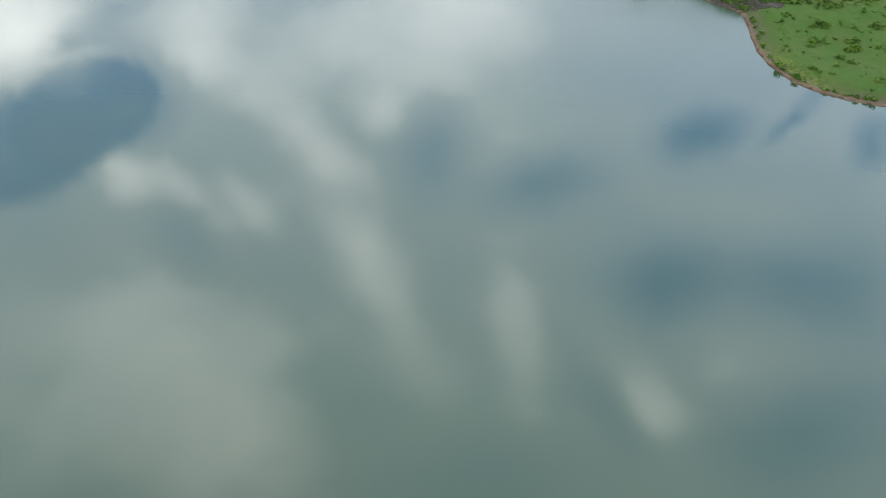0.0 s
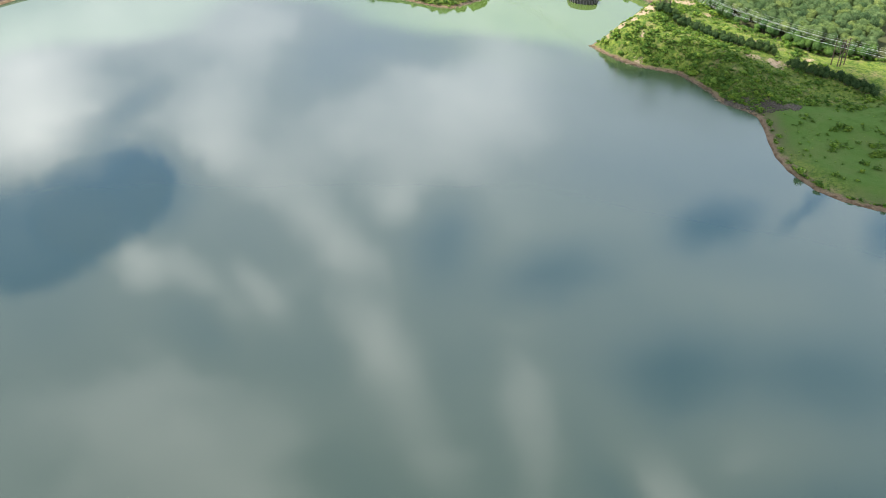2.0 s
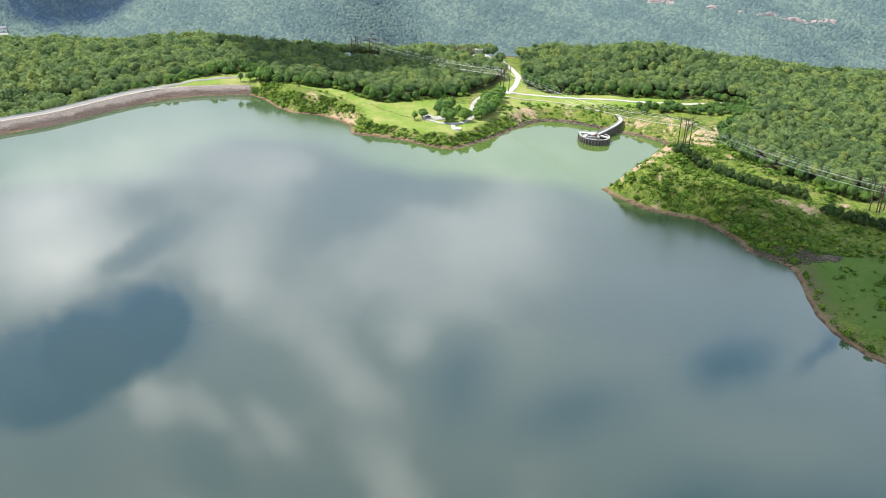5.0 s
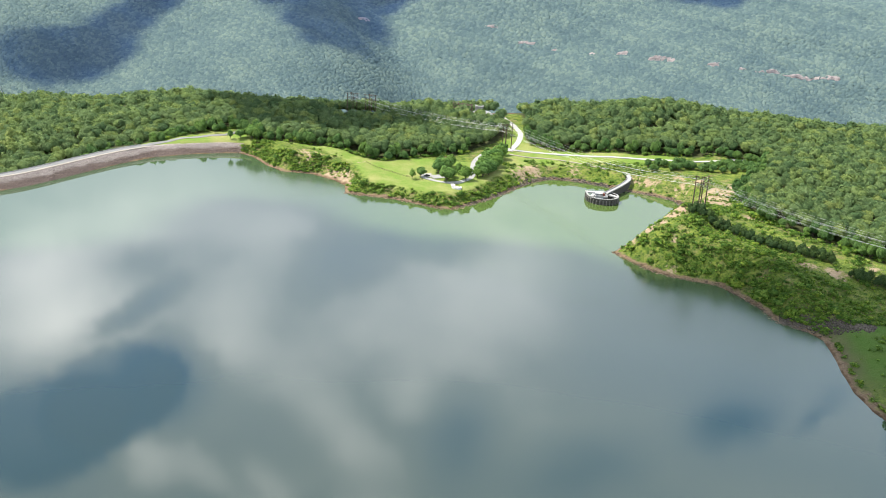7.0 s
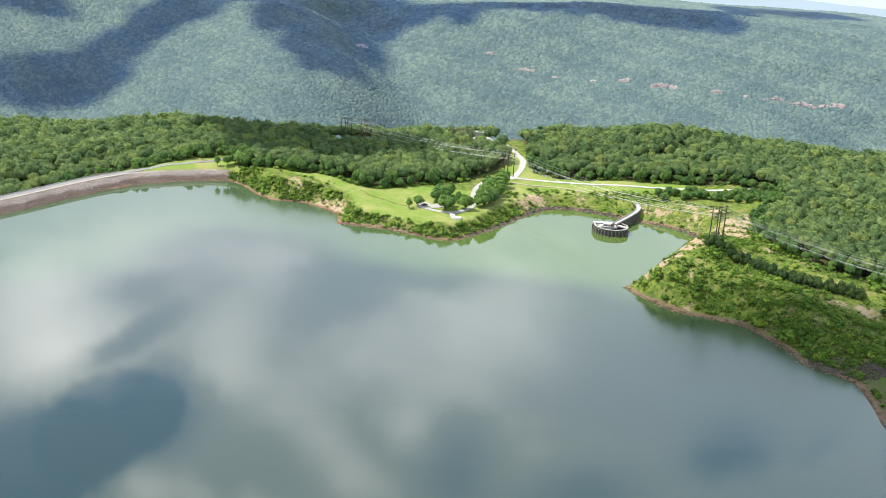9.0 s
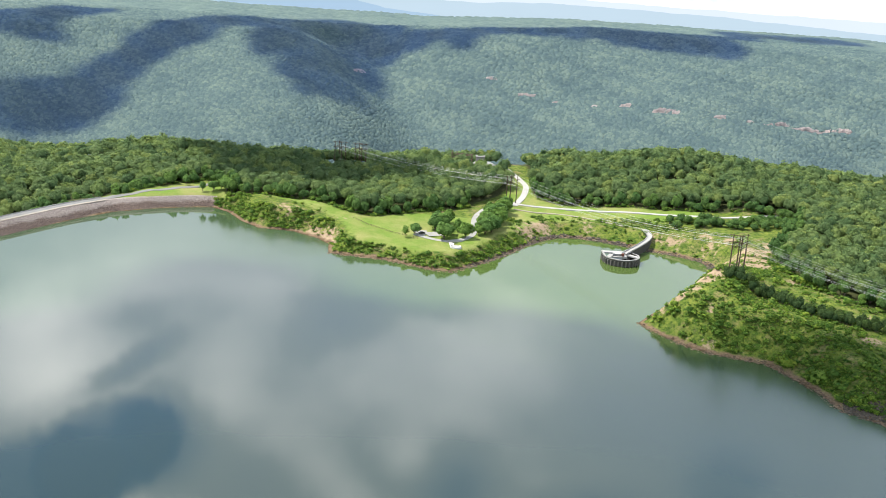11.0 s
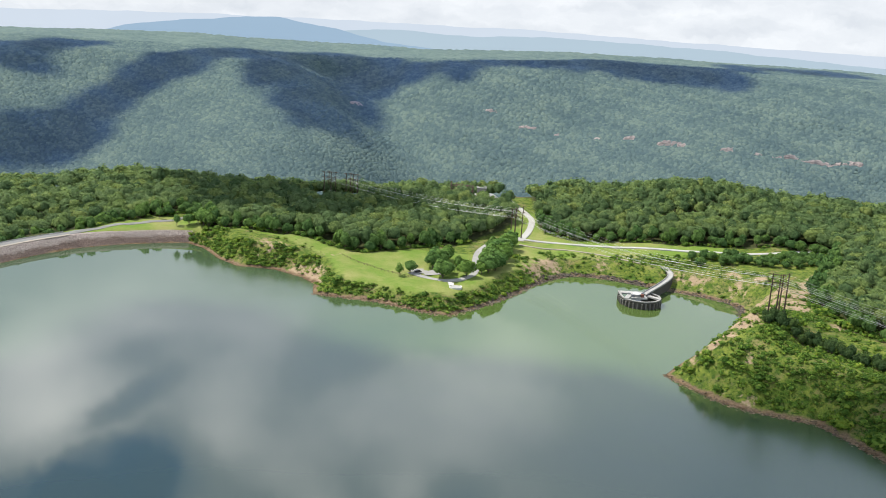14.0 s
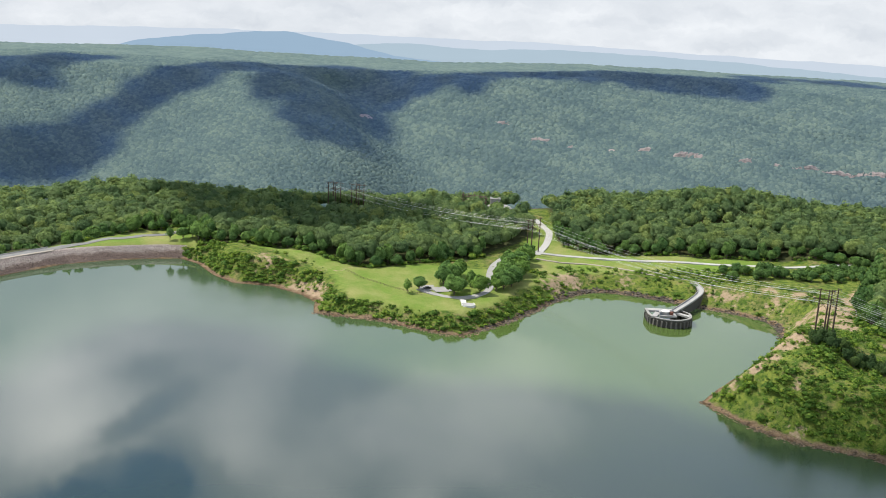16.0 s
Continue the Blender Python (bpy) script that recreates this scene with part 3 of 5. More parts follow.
def joined_triangles(name, verts, tri, material):
    me = bpy.data.meshes.new(name)
    me.vertices.add(len(verts))
    me.vertices.foreach_set("co", verts.ravel())
    me.loops.add(len(tri) * 3)
    me.loops.foreach_set("vertex_index", tri.ravel())
    me.polygons.add(len(tri))
    me.polygons.foreach_set("loop_start", np.arange(len(tri)) * 3)
    me.polygons.foreach_set("use_smooth", np.ones(len(tri), bool))
    me.materials.append(material)
    me.update(calc_edges=True)
    return new(name, me)


def scatter_crowns(name, material, places, templates, label, category, pick=None):
    """One joined mesh of many crowns: places are x, y, z, radius, height, turn."""
    allv, tris, way, tone, base = [], [], [], [], 0
    r = np.random.RandomState(11)
    for i, (x, y, z, rad, tall, turn) in enumerate(places):
        v, cf, qf, w = templates[i % len(templates) if pick is None else pick[i]]
        c, s = math.cos(turn), math.sin(turn)
        allv.append(np.stack([x + rad * (c * v[:, 0] - s * v[:, 1]), y + rad * (s * v[:, 0] + c * v[:, 1]), z + tall * v[:, 2]], 1))
        tris += [cf + base, qf + base]
        way.append(np.stack([c * w[:, 0] - s * w[:, 1], s * w[:, 0] + c * w[:, 1], w[:, 2]], 1))
        tone.append(np.full(len(v), r.uniform()))
        base += len(v)
    verts, tri = np.concatenate(allv), np.concatenate(tris)
    ob = joined_triangles(name, verts, tri, material)
    ob.data.normals_split_custom_set_from_vertices(np.concatenate(way).tolist())
    float_attribute(ob, "tone", np.concatenate(tone))
    return tagged(ob, label, category, kind="stuff")


CLEARINGS = [(-95, 231, 15), (-77, 228, 15), (-60, 224, 10), (18, 252, 9), (27, 250, 9), (5, 256, 13), (-4, 262, 12), (22, 254, 13), (8, 258, 11), (33, 258, 11)]


def woods_places(step, seed):
    r = np.random.RandomState(seed)
    gx, gy = np.meshgrid(np.arange(-440, 470, step), np.arange(-200, 350, step))
    x = gx.ravel() + r.uniform(-0.45, 0.45, gx.size) * step
    y = gy.ravel() + r.uniform(-0.45, 0.45, gx.size) * step
    ok = in_woods(x, y) & (y < 318) & (np.abs(x + 15) < 0.46 * (y + 745) + 14)
    x, y = x[ok], y[ok]
    low = np.ones(x.shape)
    for cx, cy, cr in CLEARINGS:
        low = np.where(np.hypot(x - cx, y - cy) < cr, 0.34, low)
    z = land(x, y)
    rad = r.uniform(3.7, 5.7, len(x)) + 0.8 * waves(x, y, 45)
    tall = rad * r.uniform(0.9, 1.25, len(x))
    lift = r.uniform(1.5, 4.5, len(x)) + 1.2 * waves(x, y, 70, 2.0)
    lift = lift - 5.0 * smooth(x, -170, -230) * smooth(shore_distance(x, y), 85, 45)
    return np.stack([x, y, z + lift * np.where(low < 1, -0.2, 1), rad * np.sqrt(low), tall * low, r.uniform(0, 6.28, len(x))], 1)


def edge_distance(x, y):
    best = np.full(x.shape, 1e9)
    for line in (WOODS_WEST[4:24], WOODS_EAST[1:16]):
        for (ax, ay), (bx, by) in zip(line, line[1:]):
            dx, dy = bx - ax, by - ay
            s = np.clip(((x - ax) * dx + (y - ay) * dy) / (dx * dx + dy * dy), 0, 1)
            best = np.minimum(best, np.hypot(x - ax - s * dx, y - ay - s * dy))
    return best


FOREST = [crown_mesh(40 + i, 280, 0.22, 0.90, 0.95, 2, 0.42) for i in range(10)]
places = woods_places(6.3, 3)
order = np.argsort(edge_distance(places[:, 0], places[:, 1]))
EDGE_TREES, places = places[order[:230]], places[order[230:]]
FOREST += [crown_mesh(60 + i, 150, 0.30, 0.92, 0.95, 1, 0.42) for i in range(10)]
deep = (edge_distance(places[:, 0], places[:, 1]) > 42) & (places[:, 1] > -20)
scatter_crowns("woods", LEAF_WOODS, places, FOREST, "dense broadleaf summer woods covering the hills round the lake", "woods",
               np.arange(len(places)) % 10 + 10 * deep)


# ---- the far side of the gorge ----
def bumps(x, y, cell, seed):
    """Round tops of a closed canopy: height from 0 to 1, and a tone for each crown."""
    cx, cy = np.floor(x / cell), np.floor(y / cell)
    best, tone = np.full(x.shape, 9.0), np.zeros(x.shape)
    for ox in (-1, 0, 1):
        for oy in (-1, 0, 1):
            ix, iy = cx + ox, cy + oy
            h = np.sin(ix * 127.1 + iy * 311.7 + seed) * 43758.5453
            k = np.sin(ix * 269.5 + iy * 183.3 + seed) * 24634.6345
            jx, jy = h - np.floor(h), k - np.floor(k)
            d = np.hypot(x / cell - ix - jx, y / cell - iy - jy)
            near = d < best
            best, tone = np.where(near, d, best), np.where(near, (jx * 7.3 + jy * 3.1) % 1.0, tone)
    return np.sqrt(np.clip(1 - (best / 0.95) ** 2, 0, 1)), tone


def far_hazy_material():
    n = Nodes("far_woods")
    n.set(Roughness=0.9)
    n.b.inputs["Specular IOR Level"].default_value = 0.1
    # Leaf colours shifted towards blue: distance haze put into the base colour.
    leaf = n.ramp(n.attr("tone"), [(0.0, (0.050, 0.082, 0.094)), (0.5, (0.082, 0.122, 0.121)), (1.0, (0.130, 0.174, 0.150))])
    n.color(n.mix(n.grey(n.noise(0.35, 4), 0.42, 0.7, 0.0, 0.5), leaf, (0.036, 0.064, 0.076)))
    return n.bump(n.noise(0.45, 4, 0.7), 0.5, 2.0).m


FAR_HAZY_LEAF = far_hazy_material()


def build_far_woods():
    """The canopy floor of the far side; crowns of their own stand on its nearer half."""
    ys, y = [], 1130.0
    while y < 2350:
        ys.append(y)
        y += 9.0
    while y < 3450:
        ys.append(y)
        y += 14
    fan = np.linspace(-0.50, 0.50, 360)
    gy, gf = np.meshgrid(np.array(ys), fan, indexing="ij")
    y, x = gy.ravel(), (gf * (gy + 640)).ravel()
    base = mountains(x, y)
    b, tone = bumps(x, y, 11.0, 0.3)
    back = smooth(y, 2280, 2380)
    z = np.maximum(base - 1.5 + (6.0 * b * (0.6 + 0.8 * tone) - 5.5) * back, -345)
    ob = mesh_object("far_woods", np.stack([x, y, z], 1), grid_faces(len(fan), len(ys)), FAR_HAZY_LEAF, True)
    # Shade between crowns put into the tone: low in gaps and on the floor.
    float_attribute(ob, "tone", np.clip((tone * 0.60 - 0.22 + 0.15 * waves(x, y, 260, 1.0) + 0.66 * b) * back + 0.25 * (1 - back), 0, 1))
    tagged(ob, "wooded mountain sides beyond the gorge under patchy cloud shade", "woods", kind="stuff")


# rock bands: ends of each, and its height
BANDS = [(87, 1774, 122, 1762, 9), (160, 1682, 200, 1674, 10), (235, 1638, 248, 1634, 6), (310, 1606, 327, 1594, 6), (372, 1578, 393, 1566, 11), (426, 1522, 481, 1494, 12), (544, 1462, 568, 1454, 8), (601, 1438, 617, 1434, 6), (634, 1426, 686, 1430, 8), (687, 1422, 766, 1418, 9), (766, 1418, 802, 1394, 8), (-226, 1884, -200, 1888, 6)]


def dome(seed):
    """A small uneven tree crown seen from afar."""
    r = np.random.RandomState(seed)
    v = []
    for z, rad in ((-0.55, 1.0), (0.30, 0.66)):
        a = np.arange(5) * 2 * math.pi / 5 + r.uniform(-0.3, 0.3, 5) + z
        k = rad * r.uniform(0.75, 1.2, 5)
        v += list(zip(k * np.cos(a), k * np.sin(a), z + r.uniform(-0.2, 0.2, 5)))
    v.append((r.uniform(-0.2, 0.2), r.uniform(-0.2, 0.2), 0.62))
    f = []
    for i in range(5):
        j = (i + 1) % 5
        f += [(i, j, 5 + i), (j, 5 + j, 5 + i), (5 + i, 5 + j, 10)]
    return np.array(v), np.array(f)


def far_crown_places():
    r = np.random.RandomState(19)
    xs, ys, ss, y = [], [], [], 1130.0
    while y < 2380:
        s = 5.9 + (y - 1130) * 0.0046
        n = int((y + 640) / s)
        xs.append((np.linspace(-0.5, 0.5, n) * (y + 640)) + r.uniform(-0.48, 0.48, n) * s)
        ys.append(y + r.uniform(-0.42, 0.42, n) * s)
        ss.append(np.full(n, s))
        y += 0.78 * s
    x, y, s = np.concatenate(xs), np.concatenate(ys), np.concatenate(ss)
    z = mountains(x, y)
    seen = z > 149 - 0.215 * (y + 475)
    for x0, y0, x1, y1, tall in BANDS:
        long = math.hypot(x1 - x0, y1 - y0)
        a = ((x - x0) * (x1 - x0) + (y - y0) * (y1 - y0)) / long
        d = ((x - x0) * -(y1 - y0) + (y - y0) * (x1 - x0)) / long
        seen &= ~((a > -1) & (a < long + 1) & (d > -6) & (d < 2))
    return x[seen], y[seen], z[seen], s[seen]


def build_far_crowns():
    x, y, z, s = far_crown_places()
    r = np.random.RandomState(23)
    kinds = [dome(700 + i) for i in range(12)]
    n = len(x)
    kind = r.randint(0, 12, n)
    turn = r.uniform(0, 6.28, n)
    rad = s * r.uniform(0.62, 0.98, n)
    tall = rad * r.uniform(0.6, 1.05, n)
    tone = np.clip(r.uniform(0.2, 0.8, n) + 0.22 * waves(x, y, 240, 1.0) + 0.12 * waves(x, y, 70, 2.0), 0, 1)
    verts, tris, tones, shape, count = [], [], [], [], 0
    for k, (v, f) in enumerate(kinds):
        m = kind == k
        c, q = np.cos(turn[m])[:, None], np.sin(turn[m])[:, None]
        vx = x[m][:, None] + rad[m][:, None] * (c * v[:, 0] - q * v[:, 1])
        vy = y[m][:, None] + rad[m][:, None] * (q * v[:, 0] + c * v[:, 1])
        vz = z[m][:, None] + tall[m][:, None] * v[:, 2] - 1.0
        verts.append(np.stack([vx, vy, vz], 2).reshape(-1, 3))
        tris.append((f[None] + (np.arange(m.sum()) * len(v))[:, None, None] + count).reshape(-1, 3))
        tones.append(np.repeat(tone[m], len(v)))
        count += int(m.sum()) * len(v)
    out = np.stack([mountains(x - 8, y) - mountains(x + 8, y), mountains(x, y - 8) - mountains(x, y + 8), np.full(n, 16.0)], 1)
    out /= np.linalg.norm(out, axis=1)[:, None]
    for k, (v, f) in enumerate(kinds):
        m = kind == k
        c, q = np.cos(turn[m])[:, None], np.sin(turn[m])[:, None]
        w = v / np.linalg.norm(v, axis=1)[:, None]
        round_ = np.stack([c * w[:, 0] - q * w[:, 1], q * w[:, 0] + c * w[:, 1], np.broadcast_to(w[:, 2], (int(m.sum()), len(v)))], 2)
        shape.append((0.85 * round_ + out[m][:, None, :] + (0, 0, 0.35)).reshape(-1, 3))
    ob = joined_triangles("far_tree_crowns", np.concatenate(verts), np.concatenate(tris), FAR_HAZY_LEAF)
    shape = np.concatenate(shape)
    ob.data.normals_split_custom_set_from_vertices((shape / np.linalg.norm(shape, axis=1)[:, None]).tolist())
    float_attribute(ob, "tone", np.concatenate(tones))
    tagged(ob, "closed canopy of small far tree crowns on the mountain sides", "woods", kind="stuff")


build_far_woods()
build_far_crowns()


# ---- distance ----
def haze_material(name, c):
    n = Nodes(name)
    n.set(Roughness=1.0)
    # Black base and emission: the ridge's haze is painted as its own glow.
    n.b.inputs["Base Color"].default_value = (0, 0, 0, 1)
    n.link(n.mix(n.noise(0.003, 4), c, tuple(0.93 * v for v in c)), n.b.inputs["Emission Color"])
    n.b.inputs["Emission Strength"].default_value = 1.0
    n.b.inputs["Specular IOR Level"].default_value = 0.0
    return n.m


def far_ridge(name, y, line, colour, label):
    """A long distant ridge: a rounded, wavering crest falling to both sides."""
    xs = np.linspace(line[0][0], line[-1][0], 260)
    top = np.interp(xs, [p[0] for p in line], [p[1] for p in line]) + 3.0 * waves(xs, 0 * xs, 330, y) + 1.2 * waves(xs, 0 * xs, 90, y)
    rows = [(-260, -420), (-120, -120), (-50, -25), (0, 0), (60, -20), (200, -300)]
    v = np.concatenate([np.stack([xs, np.full(xs.shape, y + dy), top + dz], 1) for dy, dz in rows])
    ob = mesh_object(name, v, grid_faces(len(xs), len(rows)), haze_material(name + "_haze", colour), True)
    tagged(ob, label, "hills", kind="structure")


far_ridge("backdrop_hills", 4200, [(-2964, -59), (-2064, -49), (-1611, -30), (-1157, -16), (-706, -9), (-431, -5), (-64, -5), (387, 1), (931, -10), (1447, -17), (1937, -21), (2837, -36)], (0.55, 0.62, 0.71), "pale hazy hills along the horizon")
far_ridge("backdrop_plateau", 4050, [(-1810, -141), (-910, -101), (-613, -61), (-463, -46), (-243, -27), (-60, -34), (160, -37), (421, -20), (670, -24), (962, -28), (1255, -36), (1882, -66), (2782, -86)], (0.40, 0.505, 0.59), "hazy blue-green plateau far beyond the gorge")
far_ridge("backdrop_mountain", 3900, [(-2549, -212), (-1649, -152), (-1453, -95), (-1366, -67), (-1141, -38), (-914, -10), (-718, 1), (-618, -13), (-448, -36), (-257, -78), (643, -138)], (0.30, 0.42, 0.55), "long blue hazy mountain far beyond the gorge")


# ---- clouds overhead, which shade parts of the land ----
def cloud_material(name, thin):
    n = Nodes(name)
    n.set(Roughness=1.0)
    n.color(n.mix(n.noise(0.004, 5), (0.82, 0.82, 0.82), (0.92, 0.92, 0.92)))
    tr = n.t.nodes.new("ShaderNodeBsdfTranslucent")
    tr.inputs["Color"].default_value = (0.9, 0.9, 0.9, 1)
    mx = n.t.nodes.new("ShaderNodeMixShader")
    mx.inputs[0].default_value = 0.5
    n.link(n.b.outputs[0], mx.inputs[1])
    n.link(tr.outputs[0], mx.inputs[2])
    clear = n.t.nodes.new("ShaderNodeBsdfTransparent")
    # Haze blue of the far shade put into the light let through.
    clear.inputs["Color"].default_value = (0.18, 0.32, 0.78, 1)
    last = n.t.nodes.new("ShaderNodeMixShader")
    last.inputs[0].default_value = thin
    n.link(mx.outputs[0], last.inputs[1])
    n.link(clear.outputs[0], last.inputs[2])
    n.link(last.outputs[0], n.t.nodes["Material Output"].inputs["Surface"])
    return n.m


CLOUD = cloud_material("cloud_white", 0.0)
BLUE_THIN_CLOUD = cloud_material("thin_cloud_blue_pass", 0.88)


def cloud(lumps, label, tall=2600.0):
    """A cumulus of merged lumps that shades the given stretches of land: x, y, z, half width, half depth."""
    bm = bmesh.new()
    for i, (x, y, z, a, b) in enumerate(lumps):
        a, b = (a, b) if y < 1000 else (1.15 * a, 1.1 * b)
        c = Vector((x, y, z)) + SUN * ((tall - z) / SUN.z)
        made = bmesh.ops.create_icosphere(bm, subdivisions=3, radius=1)["verts"]
        for v in made:
            d = v.co.copy()
            k = 1 + 0.24 * noise.fractal(d * 1.7 + Vector((x * 0.01, y * 0.01, 0)), 0.8, 2.0, 4)
            v.co = c + Vector((d.x * a * k, d.y * b * k, d.z * 0.35 * min(a, b) * k))
    ob = part("backdrop_cloud", bm, CLOUD if tall < 5000 else BLUE_THIN_CLOUD, None)
    return tagged(ob, label, "cloud", kind="structure")


cloud([(178, -150, 8, 52, 40), (140, -128, 6, 34, 26), (240, -190, 6, 75, 62), (250, -260, 5, 90, 60), (200, -255, 5, 50, 55), (-128, -54, 0, 56, 52), (-70, -100, 0, 56, 52), (15, -190, 0, 135, 128), (-110, -190, 0, 120, 130), (-195, -240, 0, 105, 120), (215, -345, 5, 150, 135), (78, -166, 0, 74, 90),
       (128, -205, 0, 52, 75), (0, -430, 0, 330, 210), (-200, -420, 0, 160, 160), (0, -720, 0, 420, 250)], "broad white cumulus cloud over the lake", 4900.0)
cloud([(-60, 200, 12, 46, 34), (-128, 212, 15, 62, 52), (-96, 172, 15, 36, 30), (-165, 250, 15, 45, 45)], "small white cumulus cloud over the woods")
cloud([(-1025, 1946, -26, 87, 160), (-957, 2086, -27, 83, 160), (-943, 1806, -57, 48, 48)], "small white cumulus cloud over the mountain top", 6000.0)
cloud([(-837, 1426, -172, 69, 88), (-782, 1478, -165, 82, 98), (-731, 1554, -139, 60, 118), (-714, 1678, -106, 57, 100), (-685, 1786, -72, 59, 94), (-646, 1874, -46, 61, 104), (-593, 1978, -27, 63, 160), (-525, 2114, -26, 73, 160)], "long broken cumulus cloud over the western mountain", 6000.0)
cloud([(-417, 1822, -41, 39, 120), (-414, 2230, -45, 76, 160), (-315, 1826, -62, 58, 150), (-265, 1634, -95, 59, 120), (-287, 1502, -103, 22, 54), (-247, 2202, -77, 82, 160), (-215, 1866, -112, 59, 140), (-175, 2218, -60, 75, 150), (-321, 2326, -46, 94, 110), (-149, 2050, -87, 42, 76), (-345, 1618, -80, 24, 64), (-404, 1898, -32, 53, 160), (-365, 2194, -58, 60, 160), (-304, 2182, -76, 45, 128)], "broad cumulus cloud over the side valley", 6000.0)
cloud([(-70, 2138, -41, 73, 122), (30, 2126, -24, 72, 160), (134, 2218, -17, 75, 160), (235, 2198, -8, 75, 160), (332, 2158, 0, 74, 160), (425, 2110, 2, 66, 151), (497, 2042, 3, 71, 133), (583, 1998, 4, 71, 121), (657, 1970, 4, 56, 160), (760, 2200, -6, 70, 160), (933, 2614, -18, 92, 160), (1059, 2638, -20, 93, 160), (1197, 2686, -23, 95, 108)], "long cumulus cloud over the eastern plateau", 6000.0)


# ---- cliffs on the far side ----
def cliff_band(x0, y0, x1, y1, tall, seed):
    """A broken rock face, proud of the canopy, along a line on the slope."""
    r = np.random.RandomState(seed)
    n = max(5, int(math.hypot(x1 - x0, y1 - y0) / 2.6))
    v = []
    lean = 0.0
    for i in range(n + 1):
        k = i / n
        x, y = x0 + k * (x1 - x0), y0 + k * (y1 - y0)
        z = float(mountains(np.array([x]), np.array([y]))[0]) - 5.6 + 1.4 * math.sin(0.35 * i + seed)
        if i % 3 == 0:
            lean = r.uniform(-3.0, 1.0)
        h = 4.0 + 0.75 * tall * (0.30 + 0.70 * math.sin(math.pi * (0.08 + 0.84 * k))) * r.uniform(0.55, 1.15)
        cut = r.uniform(-1.0, 1.0)
        for o, f in ((6.0, -0.5), (lean - 2.5, 0.0), (lean - 1.8 + cut * 0.6, 0.34), (lean - 0.4, 0.40), (lean + 0.4 - cut * 0.6, 0.72), (lean + 2.0, 0.78), (lean + 3.4, 1.0), (16.0, 0.96)):
            v.append((x + 0.593 * o, y + 0.805 * o, z + h * f))
    ob = mesh_object("cliff", v, grid_faces(8, n + 1), CLIFF, False)
    tagged(ob, "pale pinkish sandstone cliff band on the wooded mountain", "cliff", group="cliff bands")


CLIFF = plain("sandstone_cliff", (0.20, 0.165, 0.16), (0.40, 0.34, 0.325), 0.20, 0.95, 0.8, 1.5, 0.0, (0.12, 0.11, 0.115))
for i, band in enumerate(BANDS):
    cliff_band(*band, i + 1)


# ---- dam ----
def along(points, step=3.0):
    """A smooth line through the points, at even steps: places and left-hand normals."""
    p = [Vector((a, b, 0)) for a, b in points]
    p = [2 * p[0] - p[1]] + p + [2 * p[-1] - p[-2]]
    out = []
    for i in range(1, len(p) - 2):
        n = max(2, int((p[i + 1] - p[i]).length / step))
        for k in range(n):
            t = k / n
            out.append(0.5 * (2 * p[i] + (p[i + 1] - p[i - 1]) * t + (2 * p[i - 1] - 5 * p[i] + 4 * p[i + 1] - p[i + 2]) * t * t + (3 * p[i] - p[i - 1] - 3 * p[i + 1] + p[i + 2]) * t ** 3))
    out.append(p[-2])
    nor = []
    for i in range(len(out)):
        d = (out[min(i + 1, len(out) - 1)] - out[max(i - 1, 0)]).normalized()
        nor.append(Vector((-d.y, d.x, 0)))
    return out, nor


def sweep(name, points, profile, material, parent=None, step=3.0, smooth_shade=False):
    line, nor = along(points, step)
    v = [p + n * o + Vector((0, 0, z)) for p, n in zip(line, nor) for o, z in profile]
    ob = mesh_object(name, [tuple(c) for c in v], grid_faces(len(profile), len(line)), material, smooth_shade, parent)
    return ob


def rock_mesh(seed):
    r = np.random.RandomState(seed)
    bm = bmesh.new()
    bmesh.ops.create_icosphere(bm, subdivisions=1, radius=1)
    v = np.array([w.co for w in bm.verts]) * r.uniform(0.65, 1.15, (len(bm.verts), 1)) * (1, 0.8, 0.6)
    f = np.array([[w.index for w in g.verts] for g in bm.faces])
    bm.free()
    return v, f


def scatter_rocks(name, material, places, label, parent=None):
    rocks = [rock_mesh(i) for i in range(6)]
    r = np.random.RandomState(5)
    vs, fs, base = [], [], 0
    for i, (x, y, z, s) in enumerate(places):
        v, f = rocks[i % 6]
        a = r.uniform(0, 6.28)
        c, k = math.cos(a), math.sin(a)
        vs.append(np.stack([x + s * (c * v[:, 0] - k * v[:, 1]), y + s * (k * v[:, 0] + c * v[:, 1]), z + s * v[:, 2]], 1))
        fs.append(f + base)
        base += len(v)
    ob = mesh_object(name, np.concatenate(vs), np.concatenate(fs), material, False, parent)
    return tagged(ob, label, "rocks" if parent is None else "", kind="stuff")


def rock_material(name, a, b, c):
    n = Nodes(name)
    n.set(Roughness=0.92)
    g = n.t.nodes.new("ShaderNodeNewGeometry")
    n.color(n.mix(n.grey(n.noise(0.12, 5), 0.35, 0.65, 0.0, 0.6), n.ramp(g.outputs["Random Per Island"], [(0.0, a), (0.5, b), (1.0, c)]), a))
    return n.bump(n.noise(2.5, 6), 0.5, 0.15).m


RIPRAP = rock_material("riprap_stone", (0.19, 0.157, 0.138), (0.26, 0.218, 0.194), (0.345, 0.298, 0.27))
LOW_RIPRAP = rock_material("stained_riprap_stone", (0.048, 0.033, 0.028), (0.096, 0.067, 0.056), (0.16, 0.118, 0.10))
DARKROCK = rock_material("dark_shore_rock", (0.030, 0.024, 0.018), (0.070, 0.056, 0.040), (0.150, 0.122, 0.090))
BROWNROCK = rock_material("brown_shore_rock", (0.050, 0.034, 0.022), (0.125, 0.084, 0.050), (0.24, 0.170, 0.105))


